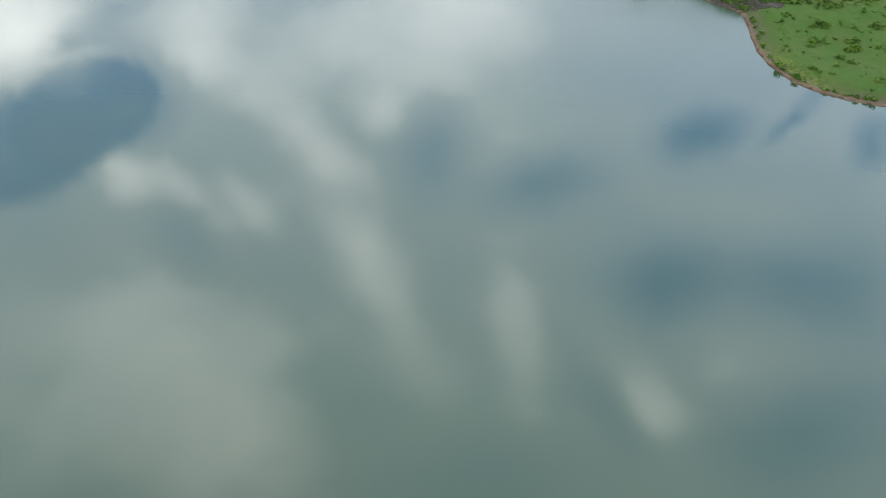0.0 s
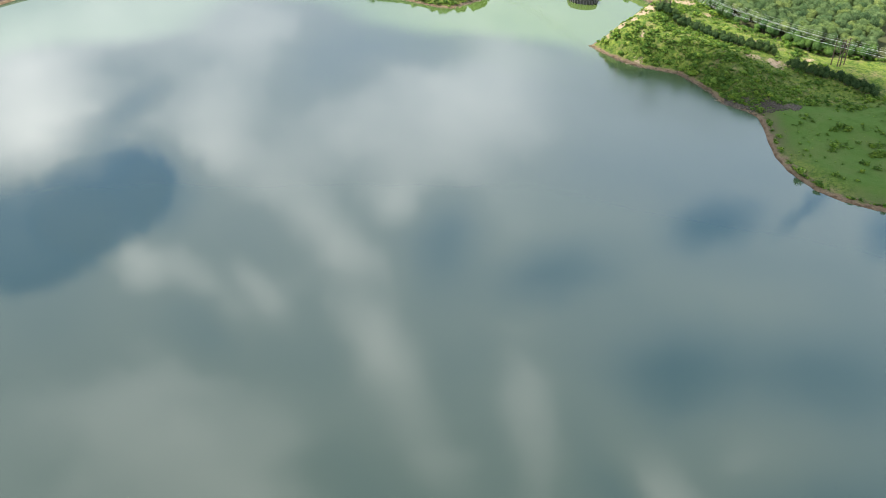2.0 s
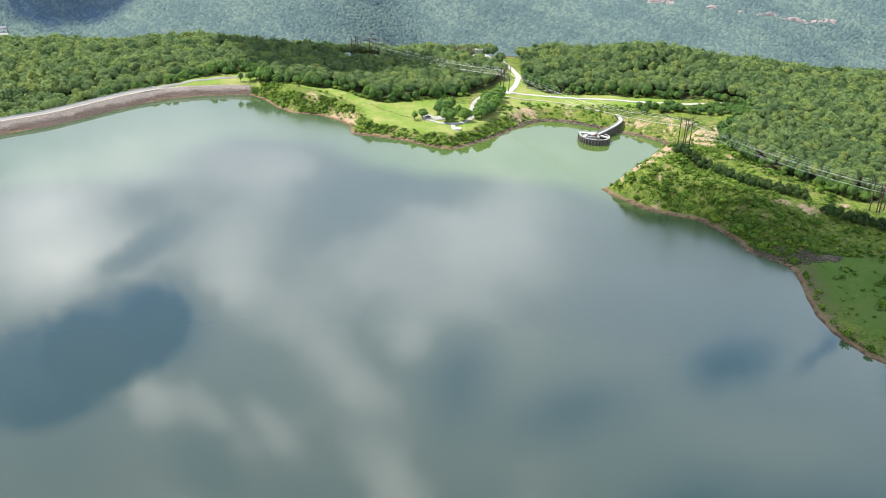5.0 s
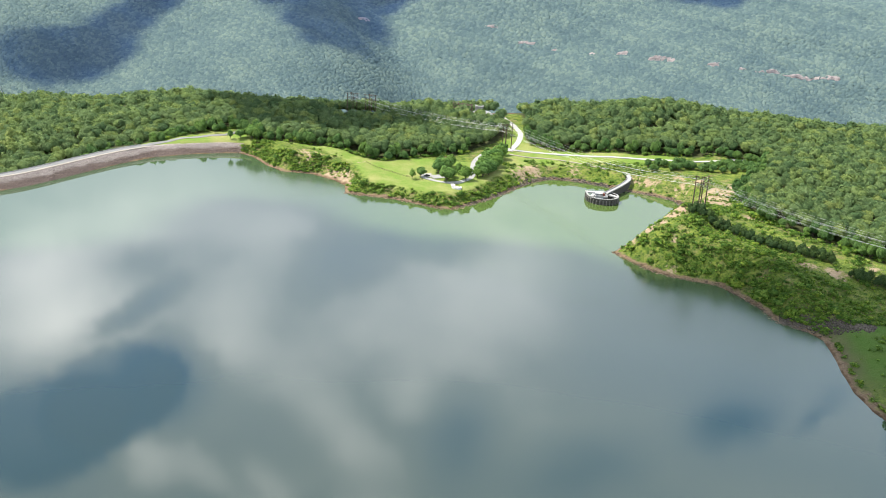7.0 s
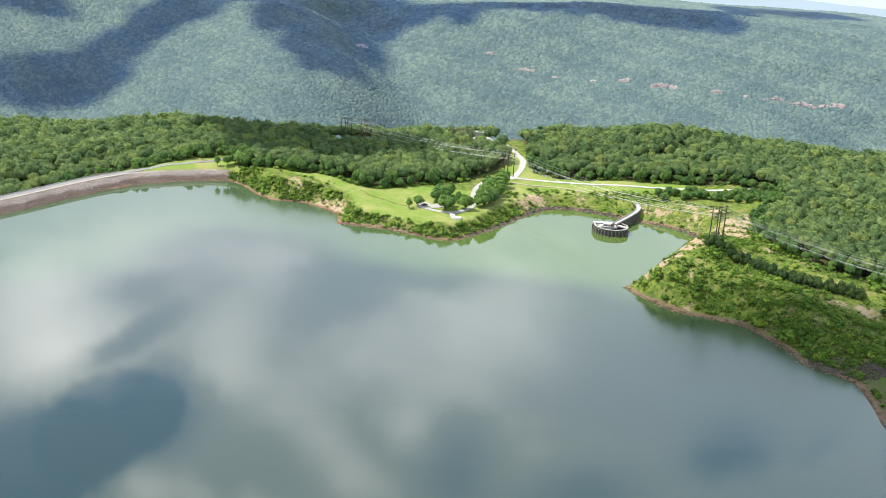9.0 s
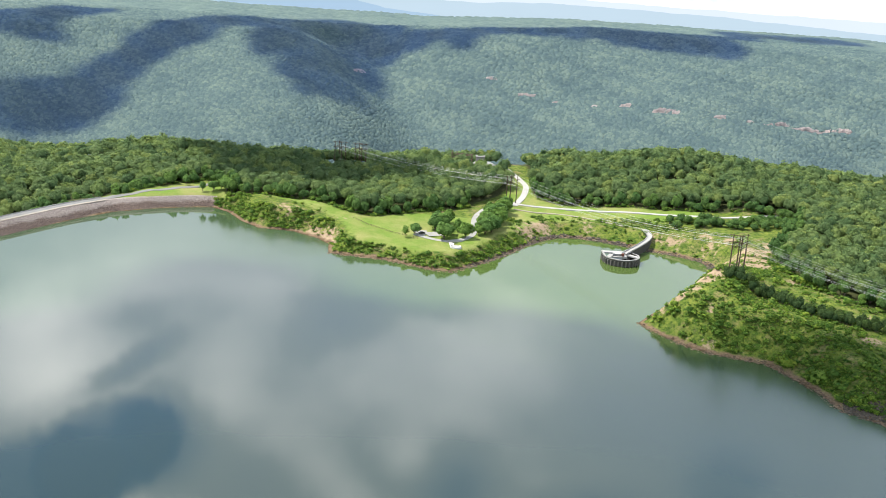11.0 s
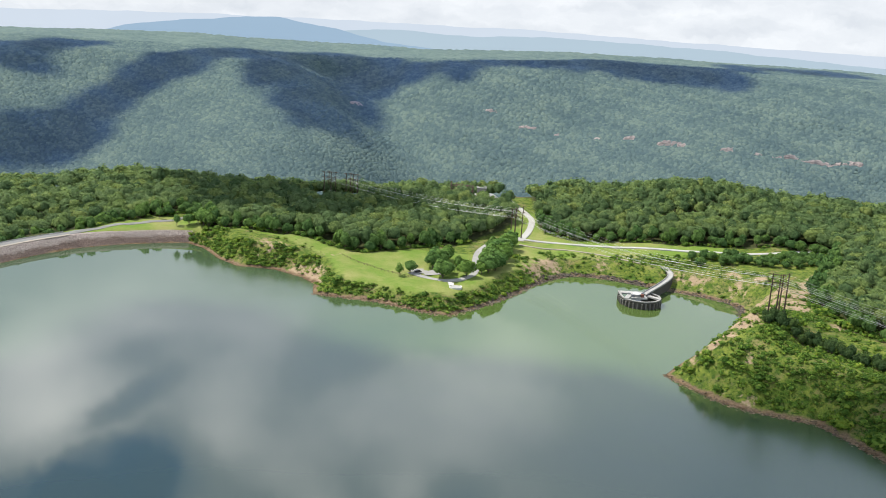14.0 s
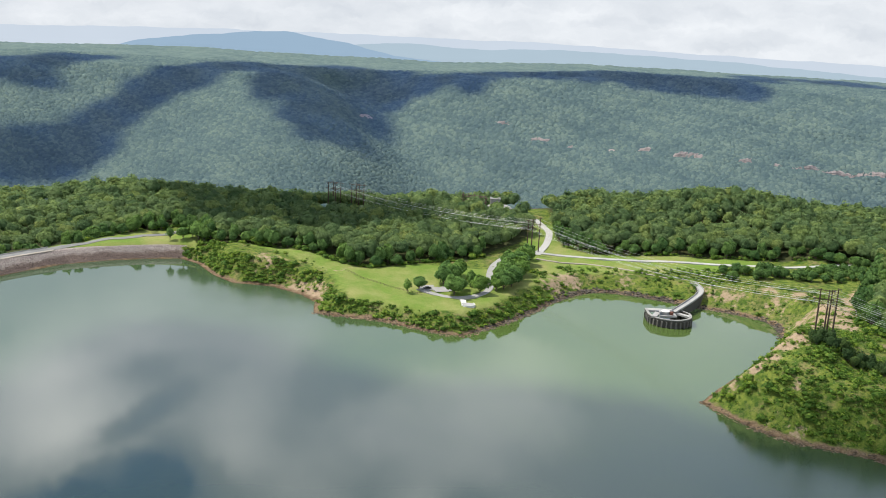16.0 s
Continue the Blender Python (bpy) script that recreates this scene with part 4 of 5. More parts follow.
def build_dam():
    dam = tagged(new("dam"), "curved rockfill dam with a pale crest road", "dam")
    line = DAM[1:] + [(-160, 116)]
    body = sweep("embankment", DAM[1:10], [(-8, -4.0), (0, -0.2), (9.6, 6.0), (10.4, 6.25), (18.8, 6.25), (36, -4)], STONE, dam)
    tagged(body, "brown-grey riprap slope")
    sweep("abutment_slope", DAM[8:] + [(-160, 116)], [(-8, -4.0), (0, -0.2), (9.6, 6.0), (10.4, 6.2), (12.5, 4.5)], STONE, dam)
    sweep("verge", DAM[1:9], [(9.9, 6.1), (9.9, 6.42), (12.2, 6.42), (12.2, 6.2)], GRAVEL, dam, 3.0)
    sweep("guard_rail", DAM[1:9], [(18.0, 6.2), (18.0, 6.95), (18.2, 6.95), (18.2, 6.2)], CONCRETE, dam)
    r = np.random.RandomState(8)
    pts, nor = along(line, 0.8)
    upper, lower = [], []
    for p, n in zip(pts, nor):
        if p.y < -140:
            continue
        for k in range(13):
            o = r.uniform(-1.2, 10.2)
            spot = (p.x + n.x * o + r.uniform(-.5, .5), p.y + n.y * o + r.uniform(-.5, .5), -0.2 + min(max(o, -1), 9.7) * 0.645 + 0.02, r.uniform(0.20, 0.52))
            (lower if o < 5.4 + r.normal() * 0.9 + 0.8 * math.sin(p.x * 0.11) else upper).append(spot)
    scatter_rocks("riprap", RIPRAP, upper, "loose pale pinkish-grey stones", dam)
    scatter_rocks("stained_riprap", LOW_RIPRAP, lower, "reddish-brown water-stained stones", dam)


build_dam()


# ---- roads ----
def ribbon(name, points, width, material, label, lift=0.22, step=2.5):
    line, nor = along(points, step)
    cross = [-0.5, -0.5, -0.25, 0.0, 0.25, 0.5, 0.5]
    tops = np.array([max(height((p + n * (c * width)).x, (p + n * (c * width)).y) for c in cross) for p, n in zip(line, nor)])
    k = min(9, len(tops) // 2 * 2 - 1)
    level = np.convolve(np.pad(tops, k // 2, "edge"), np.ones(k) / k, "valid") if k > 2 else tops
    v = []
    for p, n, z in zip(line, nor, level):
        for j, c in enumerate(cross):
            q = p + n * (c * width)
            v.append((q.x, q.y, z + lift + 0.06 if 0 < j < 6 else height(q.x, q.y) - 0.5))
    ob = mesh_object(name, v, grid_faces(7, len(line)), material, False)
    return tagged(ob, label, "road", kind="structure")


ribbon("road_north", [(47, 148), (51, 163), (57, 185), (60, 211), (57, 240), (52, 256), (44, 276), (38, 300), (34, 318)], 4.6, ASPHALT, "pale weathered asphalt road through the woods")
ribbon("road_east", [(50, 153), (64, 148), (80, 144), (110, 137.5), (136, 132), (181, 124), (215, 121), (250, 122)], 4.0, ASPHALT, "pale weathered asphalt road along the wood's edge")
ribbon("road_west", [(50, 158), (42, 155), (32, 146), (23, 126), (17, 104), (15, 84), (15, 66), (12, 52), (4, 43), (-6, 40), (-15, 44), (-24, 52.5)], 3.8, LANE, "pale asphalt lane to the overlook")
ribbon("car_park", [(-23, 54), (-17, 57), (-12.5, 55), (-10, 49)], 9.5, LANE, "small pale asphalt car park", 0.06)
ribbon("track_cove", [(46, 138), (60, 131), (78, 127), (98, 118), (112, 108.5), (122, 103)], 2.1, GRAVEL, "light gravel track along the cove")
CREST = [(p.x + n.x * 14.9, p.y + n.y * 14.9) for p, n in zip(*along(DAM[1:9], 14.0))][:-1]
CREST_ROAD = CREST + [(-221, 121.5), (-209, 131), (-194, 141.5), (-182, 151), (-176, 160)]
line, nor = along(CREST_ROAD, 3.0)
v = []
for p, n in zip(line, nor):
    for o, dz in ((-2.7, -0.4), (-2.7, 0.0), (0.0, 0.05), (2.7, 0.0), (2.7, -0.4)):
        q = p + n * o
        v.append((q.x, q.y, max(6.36, height(q.x, q.y) + 0.22) + dz))
tagged(mesh_object("crest_road", v, grid_faces(5, len(line)), DAM_ROAD, False), "grey asphalt road along the dam crest into the woods", "road", kind="structure")


# ---- small builders ----
def box(bm, x0, y0, z0, x1, y1, z1, m=None, bevel=0.0):
    res = bmesh.ops.create_cube(bm, size=1)["verts"]
    for v in res:
        v.co = Vector((x0 + (v.co.x + 0.5) * (x1 - x0), y0 + (v.co.y + 0.5) * (y1 - y0), z0 + (v.co.z + 0.5) * (z1 - z0)))
    if bevel:
        edges = list({e for v in res for e in v.link_edges})
        out = bmesh.ops.bevel(bm, geom=edges, offset=bevel, segments=1, affect="EDGES")
        res = list({v for f in out["faces"] for v in f.verts} | {v for v in res if v.is_valid})
    if m is not None:
        bmesh.ops.transform(bm, matrix=m, verts=res)
    return res


def rod(bm, a, b, r0, r1=None, sides=8):
    a, b = Vector(a), Vector(b)
    d = b - a
    m = Matrix.Translation((a + b) / 2) @ d.to_track_quat("Z", "Y").to_matrix().to_4x4()
    bmesh.ops.create_cone(bm, cap_ends=True, segments=sides, radius1=r0, radius2=r0 if r1 is None else r1, depth=d.length, matrix=m)


# ---- intake tower and its bridge ----
def build_intake():
    cx, cy, rad, top = 109.6, 42.4, 11.2, 4.2
    base = tagged(new("intake_tower"), "horseshoe-shaped concrete intake structure standing in the cove", "intake tower")
    outline = [(cx + rad * math.cos(a), cy + rad * math.sin(a)) for a in np.linspace(math.pi, 2 * math.pi, 33)]
    outline = [(cx - rad, cy + 9), (cx - rad, cy + 4)] + outline + [(cx + rad, cy + 2.5), (cx + 7.5, cy + 8.0)]
    bm = bmesh.new()
    rows = []
    for i, (x, y) in enumerate(outline):
        n = Vector((x - cx, min(y - cy, 0.0), 0)).normalized()
        rows.append([bm.verts.new((x + n.x * o, y + n.y * o, z)) for o, z in ((0, -6), (0, top - 0.9), (0.35, top - 0.9), (0.35, top), (-0.9, top), (-0.9, -6))])
    for a, b in zip(rows, rows[1:]):
        for j in range(6):
            bm.faces.new((a[j], b[j], b[(j + 1) % 6], a[(j + 1) % 6]))
    bm.faces.new(rows[0])
    bm.faces.new(rows[-1][::-1])
    bmesh.ops.recalc_face_normals(bm, faces=bm.faces)
    part("wall", bm, STAINED, base, "dark water-stained concrete wall")
    bm = bmesh.new()
    caps = []
    for x, y in outline:
        n = Vector((x - cx, min(y - cy, 0.0), 0)).normalized()
        caps.append([bm.verts.new((x + n.x * o, y + n.y * o, z)) for o, z in ((0.5, top - 0.1), (0.5, top + 0.35), (-0.75, top + 0.35), (-0.75, top - 0.1))])
    for a, b in zip(caps, caps[1:]):
        for j in range(4):
            bm.faces.new((a[j], b[j], b[(j + 1) % 4], a[(j + 1) % 4]))
    bm.faces.new(caps[0])
    bm.faces.new(caps[-1][::-1])
    bmesh.ops.recalc_face_normals(bm, faces=bm.faces)
    part("coping", bm, RIM, base, "pale concrete rim")
    # ribs down the outside
    bm = bmesh.new()
    box(bm, -0.38, -0.2, -6, 0.38, 0.95, top - 0.9, None, 0.08)
    me = bpy.data.meshes.new("buttress")
    bm.to_mesh(me)
    bm.free()
    me.materials.append(RIBBED)
    for a in np.linspace(math.pi * 1.0, math.pi * 2.0, 16):
        ob = new("buttress", me)
        ob.parent = base
        ob.matrix_basis = pose(cx + rad * math.cos(a), cy + rad * math.sin(a), 0, 0, 0, math.degrees(a) - 90)
    for x, turn in ((cx - rad, 90),):
        for y in (cy + 3, cy + 6.5):
            ob = new("buttress", me)
            ob.parent = base
            ob.matrix_basis = pose(x, y, 0, 0, 0, turn)
    bm = bmesh.new()
    box(bm, cx - rad + 0.5, cy + 5.0, 3.6, cx + 6.6, cy + 9.0, 4.62, None, 0.1)
    part("back_deck", bm, CONCRETE, base)
    bm = bmesh.new()
    box(bm, cx - 6.0, cy - 4.4, 3.5, cx + 3.2, cy + 4.9, 4.7, None, 0.1)
    part("deck", bm, CONCRETE, base)
    bm = bmesh.new()
    box(bm, -1.3, -7.6, 3.7, 1.3, 1.0, 4.66, pose(cx + 4.6, cy + 2.0, 0, 0, 0, 48), 0.08)
    part("beam", bm, CONCRETE, base)
    bm = bmesh.new()
    box(bm, -1.4, -6.0, 3.7, 1.4, 6.0, 4.9, pose(cx - 7.0, cy - 1.0, 0, 0, 0, -24), 0.08)
    part("beam", bm, CONCRETE, base)
    bm = bmesh.new()
    rod(bm, (cx - 2.6, cy - 1.2, 4.7), (cx - 2.6, cy - 1.2, 6.3), 2.3, None, 24)
    hatch = part("gate_housing", bm, CONCRETE, base, "round white concrete housing")
    bm = bmesh.new()
    bmesh.ops.create_uvsphere(bm, u_segments=24, v_segments=8, radius=2.45, matrix=Matrix.Translation((cx - 2.6, cy - 1.2, 6.3)) @ Matrix.Diagonal((1, 1, 0.22, 1)))
    part("lid", bm, WHITE, hatch)
    bm = bmesh.new()
    box(bm, cx - 0.4, cy - 3.4, 4.7, cx + 1.2, cy - 1.8, 6.4, None, 0.1)
    part("control_box", bm, RUST, base, "rusty red control cabinet")
    for x, y, h in ((cx - 5.2, cy - 2.8, 1.6), (cx - 6.3, cy + 1.5, 1.1), (cx + 1.6, cy + 2.2, 1.3)):
        bm = bmesh.new()
        box(bm, x - 0.8, y - 0.6, 4.6, x + 0.8, y + 0.6, 4.6 + h, None, 0.08)
        part("gate_hoist", bm, STEEL, base)

    bridge = tagged(new("access_bridge"), "curved concrete access bridge from the shore to the intake structure", "bridge")
    line, nor = along([(112.0, 44), (119, 55), (126, 66), (132.6, 76), (135.2, 82.5), (135.4, 88), (133.4, 96)], 1.5)
    rows = [(-1.5, -6), (-1.5, 0), (1.5, 0), (1.5, -6)]
    v, r2 = [], []
    n_ = len(line)
    for i, (p, n) in enumerate(zip(line, nor)):
        z = 5.1 + 2.8 * smooth(i / n_, 0.35, 1.0)
        v += [tuple(p + n * o + Vector((0, 0, z if k == 0 else (-3 if i < n_ * 0.86 else z - 3)))) for o, k in rows]
    mesh_object("side_wall", v, np.concatenate([grid_faces(4, n_)]), STAINED, False, bridge)
    deck = [(-1.75, 0.1), (-1.75, 0.25), (1.75, 0.25), (1.75, 0.1)]
    v = [tuple(p + n * o + Vector((0, 0, 5.1 + 2.8 * float(smooth(i / n_, 0.35, 1.0)) + z))) for i, (p, n) in enumerate(zip(line, nor)) for o, z in deck]
    mesh_object("roadway", v, grid_faces(4, n_), CONCRETE, False, bridge)
    for side in (-1.72, 1.52):
        prof = [(side, 0.2), (side, 0.95), (side + 0.2, 0.95), (side + 0.2, 0.2)]
        v = [tuple(p + n * o + Vector((0, 0, 5.1 + 2.8 * float(smooth(i / n_, 0.35, 1.0)) + z))) for i, (p, n) in enumerate(zip(line, nor)) for o, z in prof]
        mesh_object("parapet", v, grid_faces(4, n_), CONCRETE, False, bridge)


RIBBED = plain("streaked_concrete", (0.085, 0.08, 0.07), (0.19, 0.18, 0.16), 0.8, 0.9, 0.3, 0.05)
RIM = plain("weathered_rim_concrete", (0.19, 0.185, 0.175), (0.30, 0.29, 0.275), 0.8, 0.9, 0.3, 0.05)
WHITE = plain("white_painted_concrete", (0.54, 0.53, 0.51), (0.66, 0.65, 0.63), 0.7, 0.7, 0.1, 0.02)
RUST = plain("rusty_steel", (0.14, 0.045, 0.03), (0.22, 0.09, 0.06), 1.5, 0.8, 0.3, 0.03)
RUSTY = plain("weathered_brown_steel", (0.12, 0.075, 0.055), (0.20, 0.135, 0.105), 1.5, 0.8, 0.3, 0.03)
STEEL = plain("grey_painted_steel", (0.16, 0.17, 0.18), (0.24, 0.25, 0.26), 1.5, 0.6, 0.1, 0.02)
PAINT = plain("black_car_paint", (0.012, 0.013, 0.016), (0.02, 0.02, 0.024), 1.0, 0.25, 0.02, 0.01)
TYRE = plain("tyre_rubber", (0.02, 0.02, 0.02), (0.035, 0.035, 0.035), 5.0, 0.9, 0.2, 0.01)
GLASSY = plain("dark_car_glass", (0.02, 0.025, 0.03), (0.03, 0.035, 0.04), 1.0, 0.08, 0.0, 0.01)
build_intake()


# ---- overlook, car, lamp, fence ----
def ring(bm, x, y, z0, z1, r0, r1, a0=0.0, a1=2 * math.pi, n=40):
    rows = []
    for a in np.linspace(a0, a1, n):
        c, s = math.cos(a), math.sin(a)
        rows.append([bm.verts.new((x + r * c, y + r * s, z)) for r, z in ((r1, z0), (r1, z1), (r0, z1), (r0, z0))])
    for a, b in zip(rows, rows[1:]):
        for j in range(4):
            bm.faces.new((a[j], b[j], b[(j + 1) % 4], a[(j + 1) % 4]))
    bm.faces.new(rows[0])
    bm.faces.new(rows[-1][::-1])
    bmesh.ops.recalc_face_normals(bm, faces=bm.faces)


def build_overlook():
    x, y = 2.4, 28.5
    z = height(x, y)
    ov = tagged(new("overlook_terrace"), "round white concrete overlook terrace above the shore", "terrace")
    bm = bmesh.new()
    ring(bm, x, y, z - 1.5, z + 0.9, 3.35, 3.6, -1.25 * math.pi, 0.25 * math.pi)
    part("parapet", bm, WHITE, ov)
    bm = bmesh.new()
    rod(bm, (x, y, z - 1.5), (x, y, z + 0.45), 3.4, None, 36)
    part("floor_slab", bm, CONCRETE, ov)
    bm = bmesh.new()
    for k in range(4):
        box(bm, x - 1.6, y + 3.2 + 1.2 * k, z - 1, x + 1.2, y + 4.45 + 1.2 * k, z + 0.45, pose(-2.2, 0, 0), 0.03)
    part("steps", bm, WHITE, ov)
    ribbon("path_overlook", [(0.4, 32), (-0.6, 36), (-0.8, 41)], 2.4, CONCRETE, "pale concrete footpath to the overlook", 0.3, 1.0)


def build_car(x, y, turn):
    z = height(x, y) + 0.28
    car = tagged(new("car"), "small black car parked beside a tree", "car")
    car.matrix_basis = pose(x, y, z, 0, 0, turn)
    prof = [(-2.15, 0.35), (-2.2, 0.75), (-1.95, 0.98), (-1.35, 1.05), (-0.75, 1.45), (0.75, 1.45), (1.35, 1.0), (2.05, 0.85), (2.2, 0.6), (2.15, 0.35)]
    bm = bmesh.new()
    rows = [[bm.verts.new((px, w, pz)) for px, pz in prof] for w in (-0.88, 0.88)]
    for i in range(len(prof)):
        j = (i + 1) % len(prof)
        bm.faces.new((rows[0][i], rows[0][j], rows[1][j], rows[1][i]))
    bm.faces.new(rows[0])
    bm.faces.new(rows[1][::-1])
    bmesh.ops.recalc_face_normals(bm, faces=bm.faces)
    bmesh.ops.bevel(bm, geom=bm.edges[:], offset=0.07, segments=2, affect="EDGES")
    part("body", bm, PAINT, car)
    for s in (-1, 1):
        bm = bmesh.new()
        box(bm, -0.95, s * 0.89 - 0.02, 1.05, 0.95, s * 0.89 + 0.02, 1.36, None, 0.01)
        part("side_window", bm, GLASSY, car)
    for wx in (-1.35, 1.35):
        for s in (-1, 1):
            bm = bmesh.new()
            rod(bm, (wx, s * 0.7, 0.33), (wx, s * 0.92, 0.33), 0.33, None, 18)
            wheel = part("wheel", bm, TYRE, car)
            bm = bmesh.new()
            rod(bm, (wx, s * 0.915, 0.33), (wx, s * 0.935, 0.33), 0.2, None, 14)
            part("rim", bm, STEEL, wheel)


build_overlook()
build_car(-19.5, 53.6, 25)


def build_lamp(x, y):
    z = height(x, y)
    lamp = tagged(new("lamp_post"), "slim grey metal lamp post beside the lane", "lamp post")
    bm = bmesh.new()
    rod(bm, (x, y, z - 0.3), (x, y, z + 9.0), 0.16, 0.09, 10)
    part("pole", bm, WIRE, lamp)
    bm = bmesh.new()
    rod(bm, (x, y, z + 8.9), (x - 1.4, y - 0.4, z + 9.2), 0.06, 0.05, 8)
    box(bm, x - 2.0, y - 0.65, z + 9.12, x - 1.3, y - 0.25, z + 9.3, None, 0.03)
    part("arm", bm, WIRE, lamp)


build_lamp(31.0, 81.0)


def build_fence(points):
    fence = tagged(new("fence"), "low dark post-and-rail fence across the meadow", "fence")
    line, _ = along(points, 2.4)
    bm = bmesh.new()
    box(bm, -0.09, -0.09, -0.4, 0.09, 0.09, 1.15, None, 0.02)
    me = bpy.data.meshes.new("post")
    bm.to_mesh(me)
    bm.free()
    me.materials.append(WOODPOLE)
    zs = [height(p.x, p.y) for p in line]
    for p, z in zip(line, zs):
        ob = new("post", me)
        ob.parent = fence
        ob.location = (p.x, p.y, z)
    for (p, z), (q, w) in zip(zip(line, zs), zip(line[1:], zs[1:])):
        for h in (0.55, 1.0):
            bm = bmesh.new()
            rod(bm, (p.x, p.y, z + h), (q.x, q.y, w + h), 0.05, None, 6)
            part("rail", bm, WOODPOLE, fence)


build_fence([(-66, 76), (-58.6, 68.9), (-53, 64), (-43, 56), (-32, 48), (-22, 42)])


# ---- power line ----
def pole_frame(feet, tall, arms, label):
    """Wooden poles side by side with cross-arms and braces."""
    fr = tagged(new("transmission_frame"), label, "power pole", group="power line frames")
    tops = []
    for x, y in feet:
        z = height(x, y)
        bm = bmesh.new()
        rod(bm, (x, y, z - 1.5), (x, y, z + tall), 0.42, 0.26, 10)
        part("pole", bm, WOODPOLE, fr)
        tops.append(Vector((x, y, z + tall)))
    a, b = tops[0], tops[-1]
    d = (b - a).normalized()
    level = max(a.z, b.z)
    for drop in arms:
        bm = bmesh.new()
        p, q = a - d * 2.2, b + d * 2.2
        rod(bm, (p.x, p.y, level - drop), (q.x, q.y, level - drop), 0.17, None, 6)
        part("crossarm", bm, WOODPOLE, fr)
    for s, t in zip(tops, tops[1:]):
        for u, w in ((s, t), (t, s)):
            bm = bmesh.new()
            rod(bm, (u.x, u.y, level - arms[-1] - 0.4), (w.x, w.y, level - arms[-1] - 4.6), 0.10, None, 6)
            part("brace", bm, WOODPOLE, fr)
    bm_tops = [(a - d * 2.0), (a + b) / 2, (b + d * 2.0)]
    for p in bm_tops:
        for drop in arms:
            bm = bmesh.new()
            rod(bm, (p.x, p.y, level - drop), (p.x, p.y, level - drop - 1.3), 0.09, 0.07, 6)
            part("insulator", bm, STEEL, fr)
    return [Vector((p.x, p.y, level - drop - 1.3)) for drop in arms for p in bm_tops]


def wires(a, b, sag):
    for p, q in zip(a, b):
        v, n = [], 22
        d = (q - p).normalized()
        side = Vector((-d.y, d.x, 0)).normalized()
        for i in range(n + 1):
            t = i / n
            c = p.lerp(q, t) - Vector((0, 0, 4 * sag * t * (1 - t)))
            for k in range(4):
                ang = k * math.pi / 2
                v.append(tuple(c + side * (0.032 * math.cos(ang)) + Vector((0, 0, 0.032 * math.sin(ang)))))
        f = [(i * 4 + k, i * 4 + (k + 1) % 4, (i + 1) * 4 + (k + 1) % 4, (i + 1) * 4 + k) for i in range(n) for k in range(4)]
        ob = mesh_object("power_wire", v, f, WIRE, True)
        tagged(ob, "thin bright aluminium power line wire strung between poles", "wire", group="power line wires")


FRAME = "tall dark creosoted wooden power line frame with cross-arms"
A1 = pole_frame([(149.7, -55.5), (153.0, -56.8)], 22.5, [0.6, 4.5], FRAME)
A2 = pole_frame([(154.4, -56.2), (158.0, -53.6)], 22.5, [0.6, 4.5], FRAME)
B1 = pole_frame([(259.0, -119.5), (262.5, -122.0)], 19.0, [0.6, 4.2], FRAME)
B2 = pole_frame([(264.5, -121.5), (268.5, -118.0)], 19.0, [0.6, 4.2], FRAME)
J1 = pole_frame([(40.5, 148.5), (43.0, 146.5)], 22.5, [0.6, 4.5], FRAME)
J2 = pole_frame([(43.6, 152.0), (48.6, 157.5)], 22.5, [0.6, 4.5], FRAME)
C1 = pole_frame([(-96.5, 243.0), (-91.0, 240.0)], 20.5, [0.6, 4.6], FRAME)
C2 = pole_frame([(-79.5, 240.0), (-74.0, 237.0)], 20.0, [0.6, 4.6], FRAME)
pole_frame([(-93.5, 248.5), (-88.0, 245.5)], 20.0, [0.8, 4.8], FRAME)
pole_frame([(-76.5, 245.0), (-71.0, 242.0)], 19.5, [0.8, 4.8], FRAME)
for first, second, sag in ((C1, J1, 4.0), (C2, J2, 4.0), (J1, A1, 6.5), (J2, A2, 6.5), (A1, B1, 3.0), (A2, B2, 3.0)):
    wires(first, second, sag)
wires(B1, [p + Vector((190, -75, 2)) for p in B1], 5.0)
wires(B2, [p + Vector((190, -75, 2)) for p in B2], 5.0)


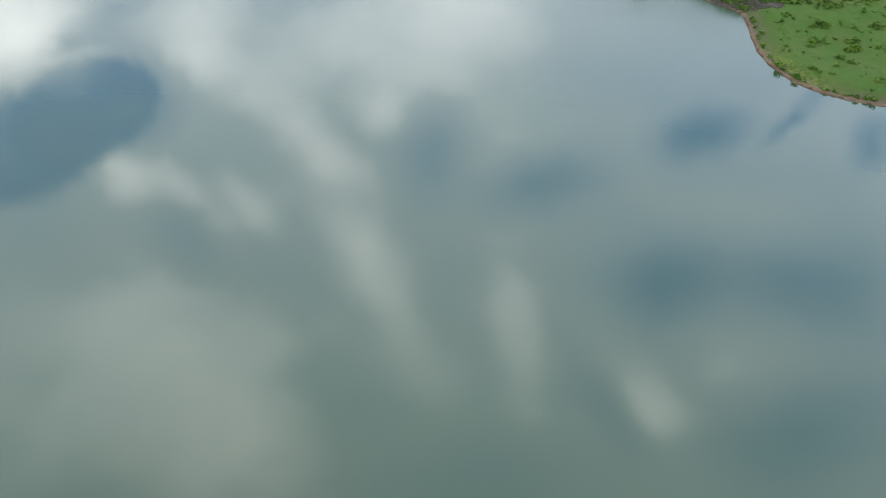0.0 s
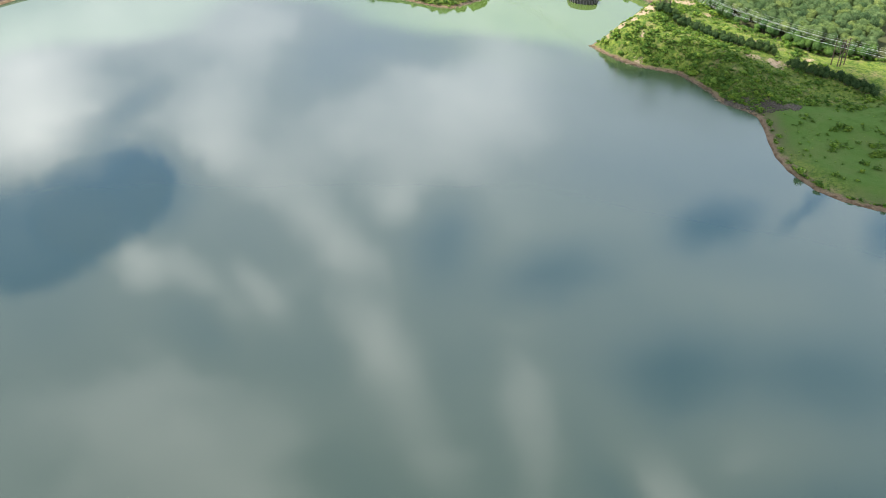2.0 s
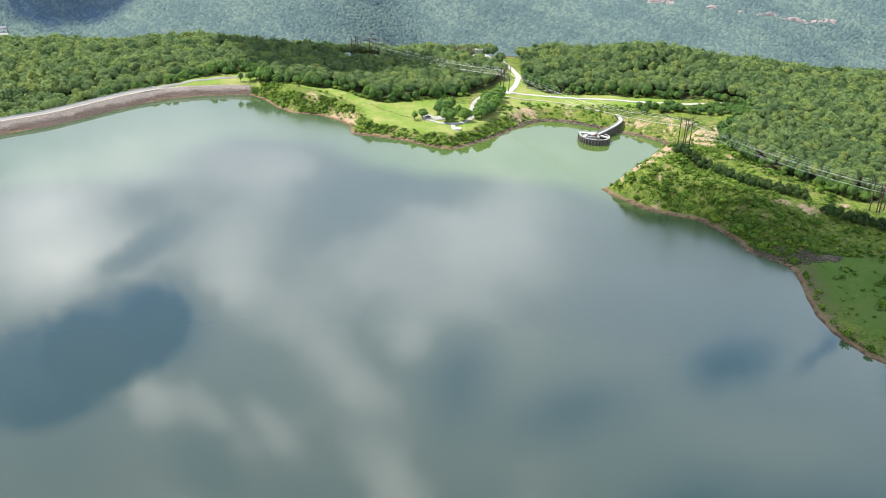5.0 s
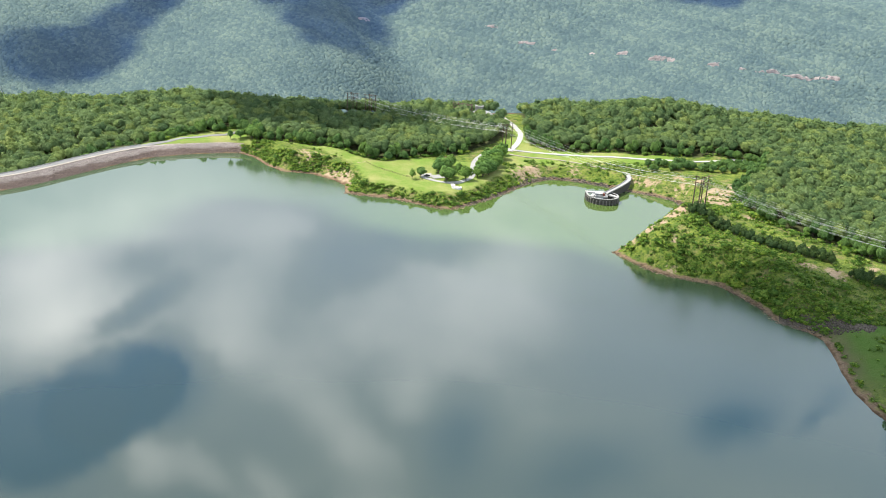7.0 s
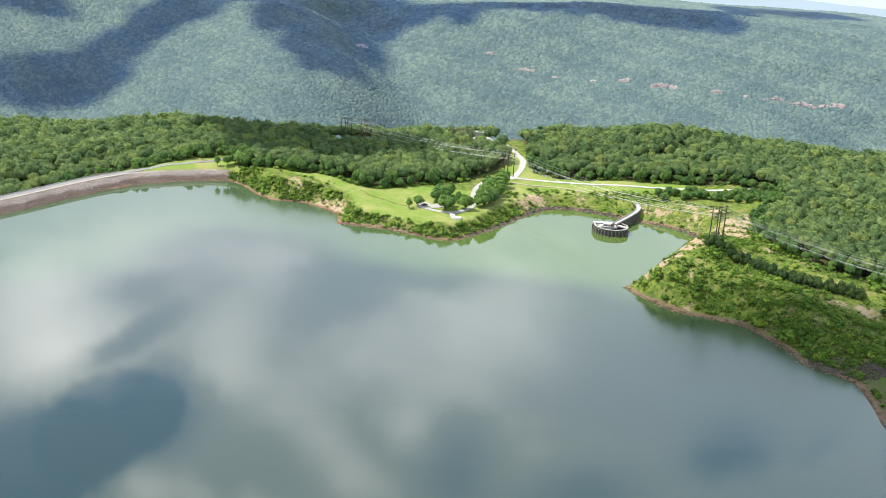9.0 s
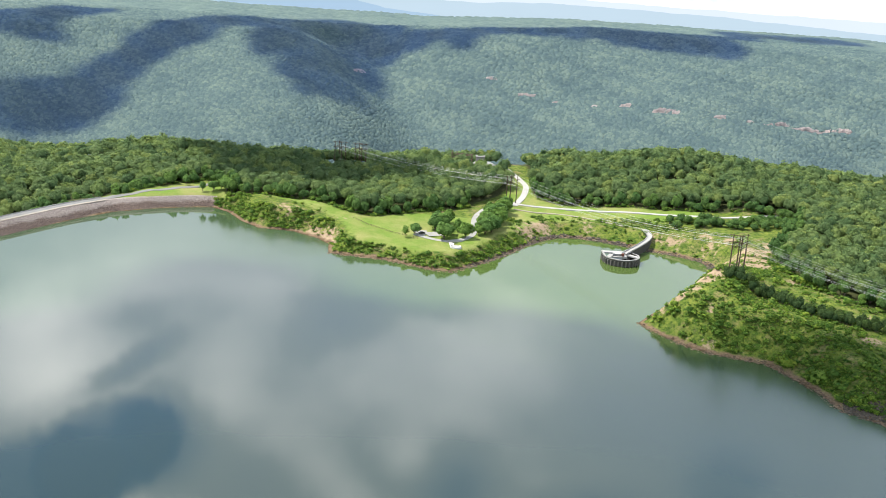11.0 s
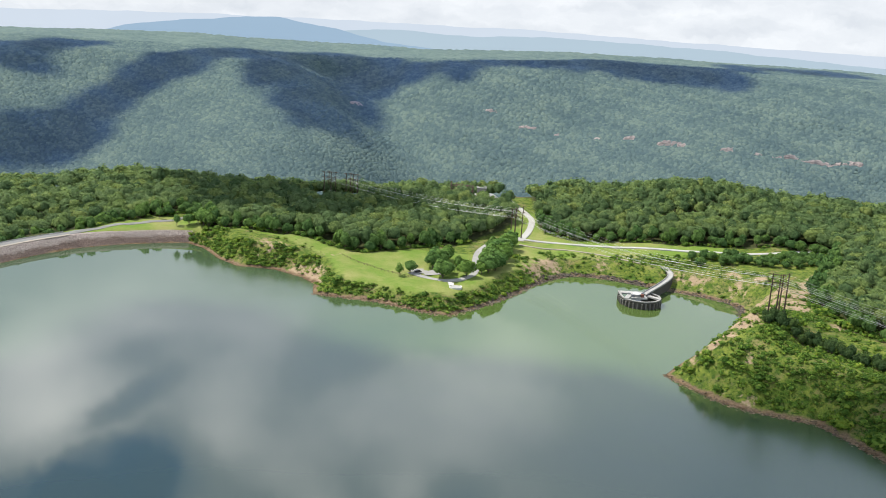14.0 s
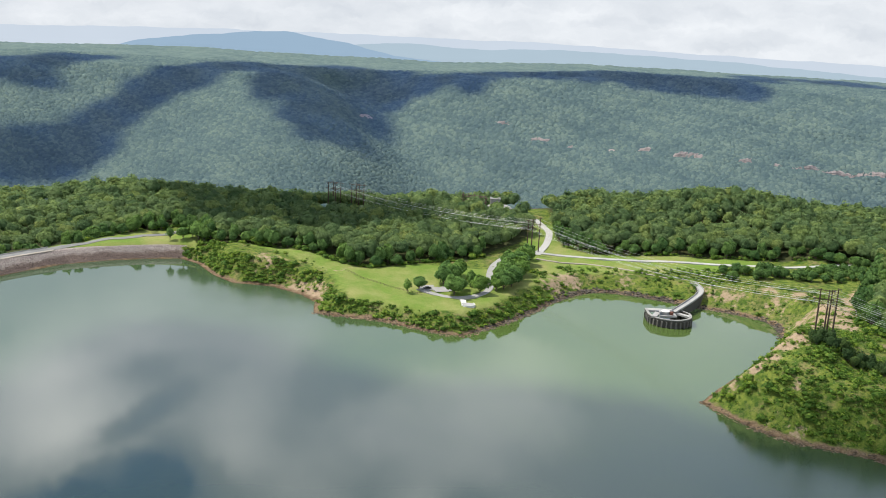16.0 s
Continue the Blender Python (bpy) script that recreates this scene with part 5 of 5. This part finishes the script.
# ---- the works beyond the woods ----
def build_works():
    x, y = 24.5, 266.0
    z = 14.6
    w = tagged(new("shaft_house"), "square grey concrete shaft house on a pale apron", "building")
    bm = bmesh.new()
    box(bm, x - 3.6, y - 3.6, z - 14, x + 3.6, y + 3.6, z + 4.6, None, 0.15)
    part("wall", bm, RIM, w)
    bm = bmesh.new()
    box(bm, x - 3.9, y - 3.9, z + 4.6, x + 3.9, y + 3.9, z + 5.2, None, 0.1)
    part("roof", bm, RIM, w)
    bm = bmesh.new()
    box(bm, x - 1.2, y - 3.68, z + 1.6, x + 1.2, y - 3.58, z + 3.4, None, 0.02)
    part("louvre", bm, STEEL, w)
    bm = bmesh.new()
    bmesh.ops.create_uvsphere(bm, u_segments=28, v_segments=10, radius=9.5, matrix=Matrix.Translation((x + 2.5, y - 3.0, z - 3.2)) @ Matrix.Diagonal((1.15, 0.7, 0.5, 1)))
    part("apron", bm, CONCRETE, w, "pale rounded concrete apron")
    g = tagged(new("steel_gantry"), "rust-brown steel gantry among the treetops", "gantry")
    for i in range(5):
        for j in (0, 1):
            bm = bmesh.new()
            gx, gy = x - 24 + i * 4.2, y - 5 + j * 6
            rod(bm, (gx, gy, z - 12), (gx, gy, z + 8.5 - 0.6 * i), 0.28, None, 6)
            part("post", bm, RUSTY, g)
    for k, zz in enumerate((z + 3.0, z + 6.2)):
        for j in (0, 1):
            bm = bmesh.new()
            rod(bm, (x - 25, y - 5 + j * 6, zz), (x - 6, y - 5 + j * 6, zz - 0.8), 0.25, None, 6)
            part("beam", bm, RUSTY, g)


build_works()


# ---- houses in the valley ----
def build_house(x, y, wide, deep, turn):
    z = float(mountains(np.array([x]), np.array([y]))[0]) + 1.0
    h = tagged(new("house"), "small white farmhouse with a grey gabled roof in the valley", "house", group="valley houses")
    h.matrix_basis = pose(x, y, z, 0, 0, turn)
    bm = bmesh.new()
    box(bm, -wide / 2, -deep / 2, -12, wide / 2, deep / 2, 4.0, None, 0.05)
    wall = part("wall", bm, WHITE, h)
    bm = bmesh.new()
    ends = [[bm.verts.new((s * (wide / 2 + 0.5), yy, zz)) for yy, zz in ((-deep / 2 - 0.6, 3.8), (0, 7.4), (deep / 2 + 0.6, 3.8), (deep / 2 + 0.6, 3.5), (0, 7.0), (-deep / 2 - 0.6, 3.5))] for s in (-1, 1)]
    for k in range(6):
        bm.faces.new((ends[0][k], ends[1][k], ends[1][(k + 1) % 6], ends[0][(k + 1) % 6]))
    bm.faces.new(ends[0][::-1])
    bm.faces.new(ends[1])
    part("roof", bm, STEEL, h)
    for s in (-0.3, 0.0, 0.3):
        bm = bmesh.new()
        box(bm, s * wide - 0.6, -deep / 2 - 0.06, 1.2, s * wide + 0.6, -deep / 2 + 0.04, 2.7, None, 0.02)
        part("window", bm, GLASSY, wall)


for hx, hy, hw, hd, ht in ((-861, 1268, 16, 10, 12), (-846, 1262, 11, 8, -25), (-872, 1290, 13, 9, 40)):
    build_house(hx, hy, hw, hd, ht)


# ---- trees that stand singly ----
def tree(seed, rad, tall, stem, cards, material, name, label, narrow=1.0, group=""):
    t = tagged(new(name), label, "tree", group=group)
    bm = bmesh.new()
    rod(bm, (0, 0, -0.6), (0.1, 0.05, stem + tall * 0.55), 0.06 * rad + 0.08, 0.05, 8)
    r = random.Random(seed)
    for k in range(5):
        a = k * 1.256 + r.uniform(-0.4, 0.4)
        h = stem * r.uniform(0.75, 1.15)
        rod(bm, (0, 0, h), (math.cos(a) * rad * 0.55, math.sin(a) * rad * 0.55, h + tall * r.uniform(0.25, 0.5)), 0.035 * rad, 0.03, 6)
    part("trunk", bm, BARK, t)
    v, cf, qf, way = crown_mesh(seed, int(cards * 1.5), 0.21, 0.78)
    v = v * (rad * narrow, rad * narrow, tall / 1.65) + (0, 0, stem)
    faces = cf.tolist() + qf.tolist()
    crown = mesh_object("crown", v, faces, material, True, t)
    crown.data.normals_split_custom_set_from_vertices(way.tolist())
    return t


def plant(proto, x, y, turn, sink=0.0):
    return copy_thing(proto, pose(x, y, height(x, y) - sink, 0, 0, turn))


EDGE = [tree(100 + i, 2.8 + 0.55 * (i % 4), 6.5 + 2.0 * (i % 3), 0.2 + 0.4 * (i % 3), 620, LEAF_TREE, "wood_edge_tree", "leafy dark green broadleaf tree at the wood's edge", group="trees along the wood's edge") for i in range(7)]
rt = random.Random(4)
for i, (x, y, z, rad, tall, turn) in enumerate(EDGE_TREES):
    if i < 7:
        EDGE[i].matrix_basis = pose(x, y, height(x, y), 0, 0, math.degrees(turn))
    else:
        plant(EDGE[i % 7], x, y, math.degrees(turn), 4.0 if x < -215 else 0.0)

PARK = [tree(200 + i, rad, tall, stem, cards, LEAF_PARK, "park_tree", label, narrow, group="park trees") for i, (rad, tall, stem, cards, narrow, label) in enumerate([
    (3.9, 6.6, 1.2, 900, 1.0, "round leafy park tree on the mown meadow"), (6.2, 10.5, 1.0, 1300, 1.0, "broad leafy park tree beside the car park"), (2.6, 6.4, 1.4, 300, 1.0, "thin open-crowned small park tree beside the lane"),
    (5.2, 9.0, 1.2, 1100, 1.0, "leafy spreading park tree beside the lane"), (3.6, 9.5, 0.6, 800, 0.75, "narrow dark upright park tree behind the car park")])]
SPOTS = [(-30.0, 44.5, 2), (-24.0, 51.5, 0), (-5.0, 45.0, 1), (-11.0, 63.0, 3), (-7.0, 68.0, 1), (8.8, 49.0, 3), (4.0, 62.5, 4), (-1.5, 54.0, 0), (22.0, 60.5, 1), (26.5, 66.0, 3), (17.8, 57.5, 0), (27.0, 74.0, 1), (20.5, 76.0, 3), (25.0, 86.0, 1), (31.0, 80.0, 3), (33.0, 92.0, 1), (28.0, 98.0, 1), (33.0, 108.0, 1),
         (37.0, 120.0, 1), (40.0, 133.0, 3), (27.0, 110.0, 3), (-3.0, 82.0, 3), (-10.2, 76.0, 3), (-196.5, 150.0, 2), (-193.0, 158.5, 2), (-180.0, 131.7, 2), (-172.4, 133.5, 0), (-167.5, 137.8, 0), (-163.0, 134.0, 1)]
first = set()
for x, y, k in SPOTS:
    if k in first:
        plant(PARK[k], x, y, rt.uniform(0, 360))
    else:
        first.add(k)
        PARK[k].matrix_basis = pose(x, y, height(x, y))

CEDAR = [tree(300 + i, 1.9 + 0.3 * i, 4.6 + 0.7 * i, 0.1, 320, LEAF_CEDAR, "cedar", "dense dark green young cedar on the hill", 0.95, group="cedars on the hill") for i in range(4)]
HEDGE = [(146, -60), (156, -66), (168, -74), (180, -84), (190, -94), (200, -103), (212, -109), (219, -113), (226, -130), (236, -138), (248, -144), (258, -152), (272, -168)]
pts, _ = along(HEDGE, 2.6)
k = 0
for i, p in enumerate(pts):
    if 219.5 < p.x < 225.0:
        continue
    for row in range(2):
        x, y = p.x + rt.uniform(-1.3, 1.3) + 1.8 * row, p.y + rt.uniform(-1.3, 1.3) + 2.6 * row
        if k < 4:
            CEDAR[k].matrix_basis = pose(x, y, height(x, y), 0, 0, rt.uniform(0, 360))
        else:
            plant(CEDAR[k % 4], x, y, rt.uniform(0, 360))
        k += 1

GROVE = [tree(400 + i, 1.9 + 0.7 * i, 3.6 + 1.5 * i, 0.3, 380, LEAF_TREE, "young_tree", "leafy young broadleaf tree beside the road", group="young trees by the road") for i in range(3)]
k = 0
for i in range(86):
    x = 150 + 86 * rt.random() ** 0.75
    y = 105 - 0.10 * (x - 156) + rt.uniform(-9, 10)
    if k < 3:
        GROVE[k].matrix_basis = pose(x, y, height(x, y))
    else:
        plant(GROVE[k % 3], x, y, rt.uniform(0, 360))
    k += 1


# ---- scrub and rocks along the shore ----
def scrub_places():
    r = np.random.RandomState(21)
    n = 360000
    x, y = r.uniform(-230, 330, n), r.uniform(-330, 175, n)
    sd = shore_distance(x, y)
    d = np.zeros(n)
    point = (x > -78) & (x < 60) & (y < 90)
    d = np.where(point & (sd > 1.8) & (sd < 11), 0.62, d)
    bluff = (x < -78) & (x > -170) & (y < 125)
    d = np.where(bluff & (sd > 2) & (sd < 15) & (waves(x, y, 31, 0.4) > -0.5), 0.9, d)
    d = np.where(bluff & (sd >= 15) & (sd < 32), 0.05, d)
    cove = (x > 40) & (x < 235) & (y > 20) & (y < 120)
    d = np.where(cove & (sd > 2.5) & (sd < 34) & (waves(x, y, 24, 1.4) > -0.25), 0.42, d)
    d = np.where(cove & (x > 112) & (x < 175) & (y > 104) & (y < 128), 0.5, d)
    east = (x > 95) & (y < 20)
    d = np.where(east & (sd > 3.5) & (sd < 46) & (waves(x, y, 27, 2.2) > -0.3), np.where(sd < 20, 0.8, 0.5), d)
    d = np.where(east & (sd > 4.5) & (sd < 90), np.maximum(d, 0.12), d)
    d = np.where(east & (sd > 5) & (y < -185) & (x > 190), np.where((waves(x, y, 36, 0.3) > 0.5) & (sd > 16), 0.22, 0.012), d)
    for cx, cy in [(282, -175), (234, -217), (249, -237), (271, -217), (256, -186), (244, -249), (231, -218)]:
        d = np.maximum(d, 0.9 * (np.hypot((x - cx) / 5.5, (y - cy) / 3.5) < 1) * (sd > 10))
    for bx, by, br, bk in BARE:
        d = d * (1 - 0.85 * np.exp(-((x - bx) ** 2 + (y - by) ** 2) / (br * br)))
    edge = edge_distance(x, y)
    d = np.where(in_woods(x, y), np.where(edge < 4.0, 0.34, 0.0), d)
    ok = r.uniform(size=n) < d * np.where((x > 95) & (y < 20), 0.85, 0.62)
    x, y, sd, edge = x[ok], y[ok], sd[ok], edge[ok]
    rad = (0.35 + 1.25 * r.uniform(size=len(x)) ** 2.2) * np.where(x < 60, 1.45, 0.95) * (0.8 + 0.5 * (r.uniform(size=len(x)) > 0.85)) * np.where(in_woods(x, y), 1.5, 1.0) * np.where((x > 95) & (y < 20) & (waves(x, y, 21, 1.1) > 0.25), 1.6, 1.0) * np.where((x > 112) & (y < -70) & (sd < 24) & (r.uniform(size=len(x)) > 0.8), 1.7, 1.0)
    return np.stack([x, y, land(x, y) - 0.15 * rad, rad, rad * r.uniform(0.6, 1.1, len(x)) * np.where(x < 60, 0.8, 1.0), r.uniform(0, 6.28, len(x))], 1)


SCRUB = [crown_mesh(500 + i, 56, 0.46, 0.70, 0.85, 1) for i in range(8)] + [crown_mesh(520 + i, 26, 0.62, 0.62, 0.8, 0) for i in range(8)]
spots = scrub_places()
scatter_crowns("shore_scrub", LEAF_SCRUB, spots, SCRUB, "bright green scrub and bushes over the banks and hillside", "scrub", np.arange(len(spots)) % 8 + 8 * (spots[:, 3] < 1.0))

rr = np.random.RandomState(31)
place = []
for p in along(WEST[6:] + COVE[:10], 0.8)[0] + along(COVE[-1:] + EAST[:9], 0.8)[0]:
    for k in range(4):
        x, y = p.x + rr.uniform(-1.8, 1.8), p.y + rr.uniform(-1.8, 1.8)
        place.append((x, y, max(height(x, y), -0.1) - 0.1, rr.uniform(0.25, 1.0)))
scatter_rocks("shore_rocks", BROWNROCK, place, "brown broken rocks along the waterline")
place = []
for p in along([(6, 6)] + COVE[:12], 0.8)[0]:
    lush = 0.5 + 0.5 * math.sin(p.x * 0.23) * math.cos(p.y * 0.31 + 0.5)
    for k in range(2 + int(6 * lush)):
        x, y = p.x + rr.uniform(-2.2, 2.2), p.y + rr.uniform(-1.0, 1.2 + 3.4 * lush)
        place.append((x, y, max(height(x, y), -0.1) - 0.1, rr.uniform(0.35, 0.95) + 1.0 * lush * (rr.uniform() > 0.75)))
scatter_rocks("cove_rocks", DARKROCK, place, "dark ledges of broken rock round the cove")
place = []
for i in range(2000):
    t, o = rr.uniform(0, 1), rr.normal() * 0.9
    x, y = 175 + 42 * t + o * 1.6, -168 - 22 * t + o * (4.2 - 2.2 * t)
    place.append((x, y, height(x, y) + 0.05, rr.uniform(0.35, 0.9)))
scatter_rocks("riprap_bank", DARKROCK, place, "dark grey dumped stone on the bank")
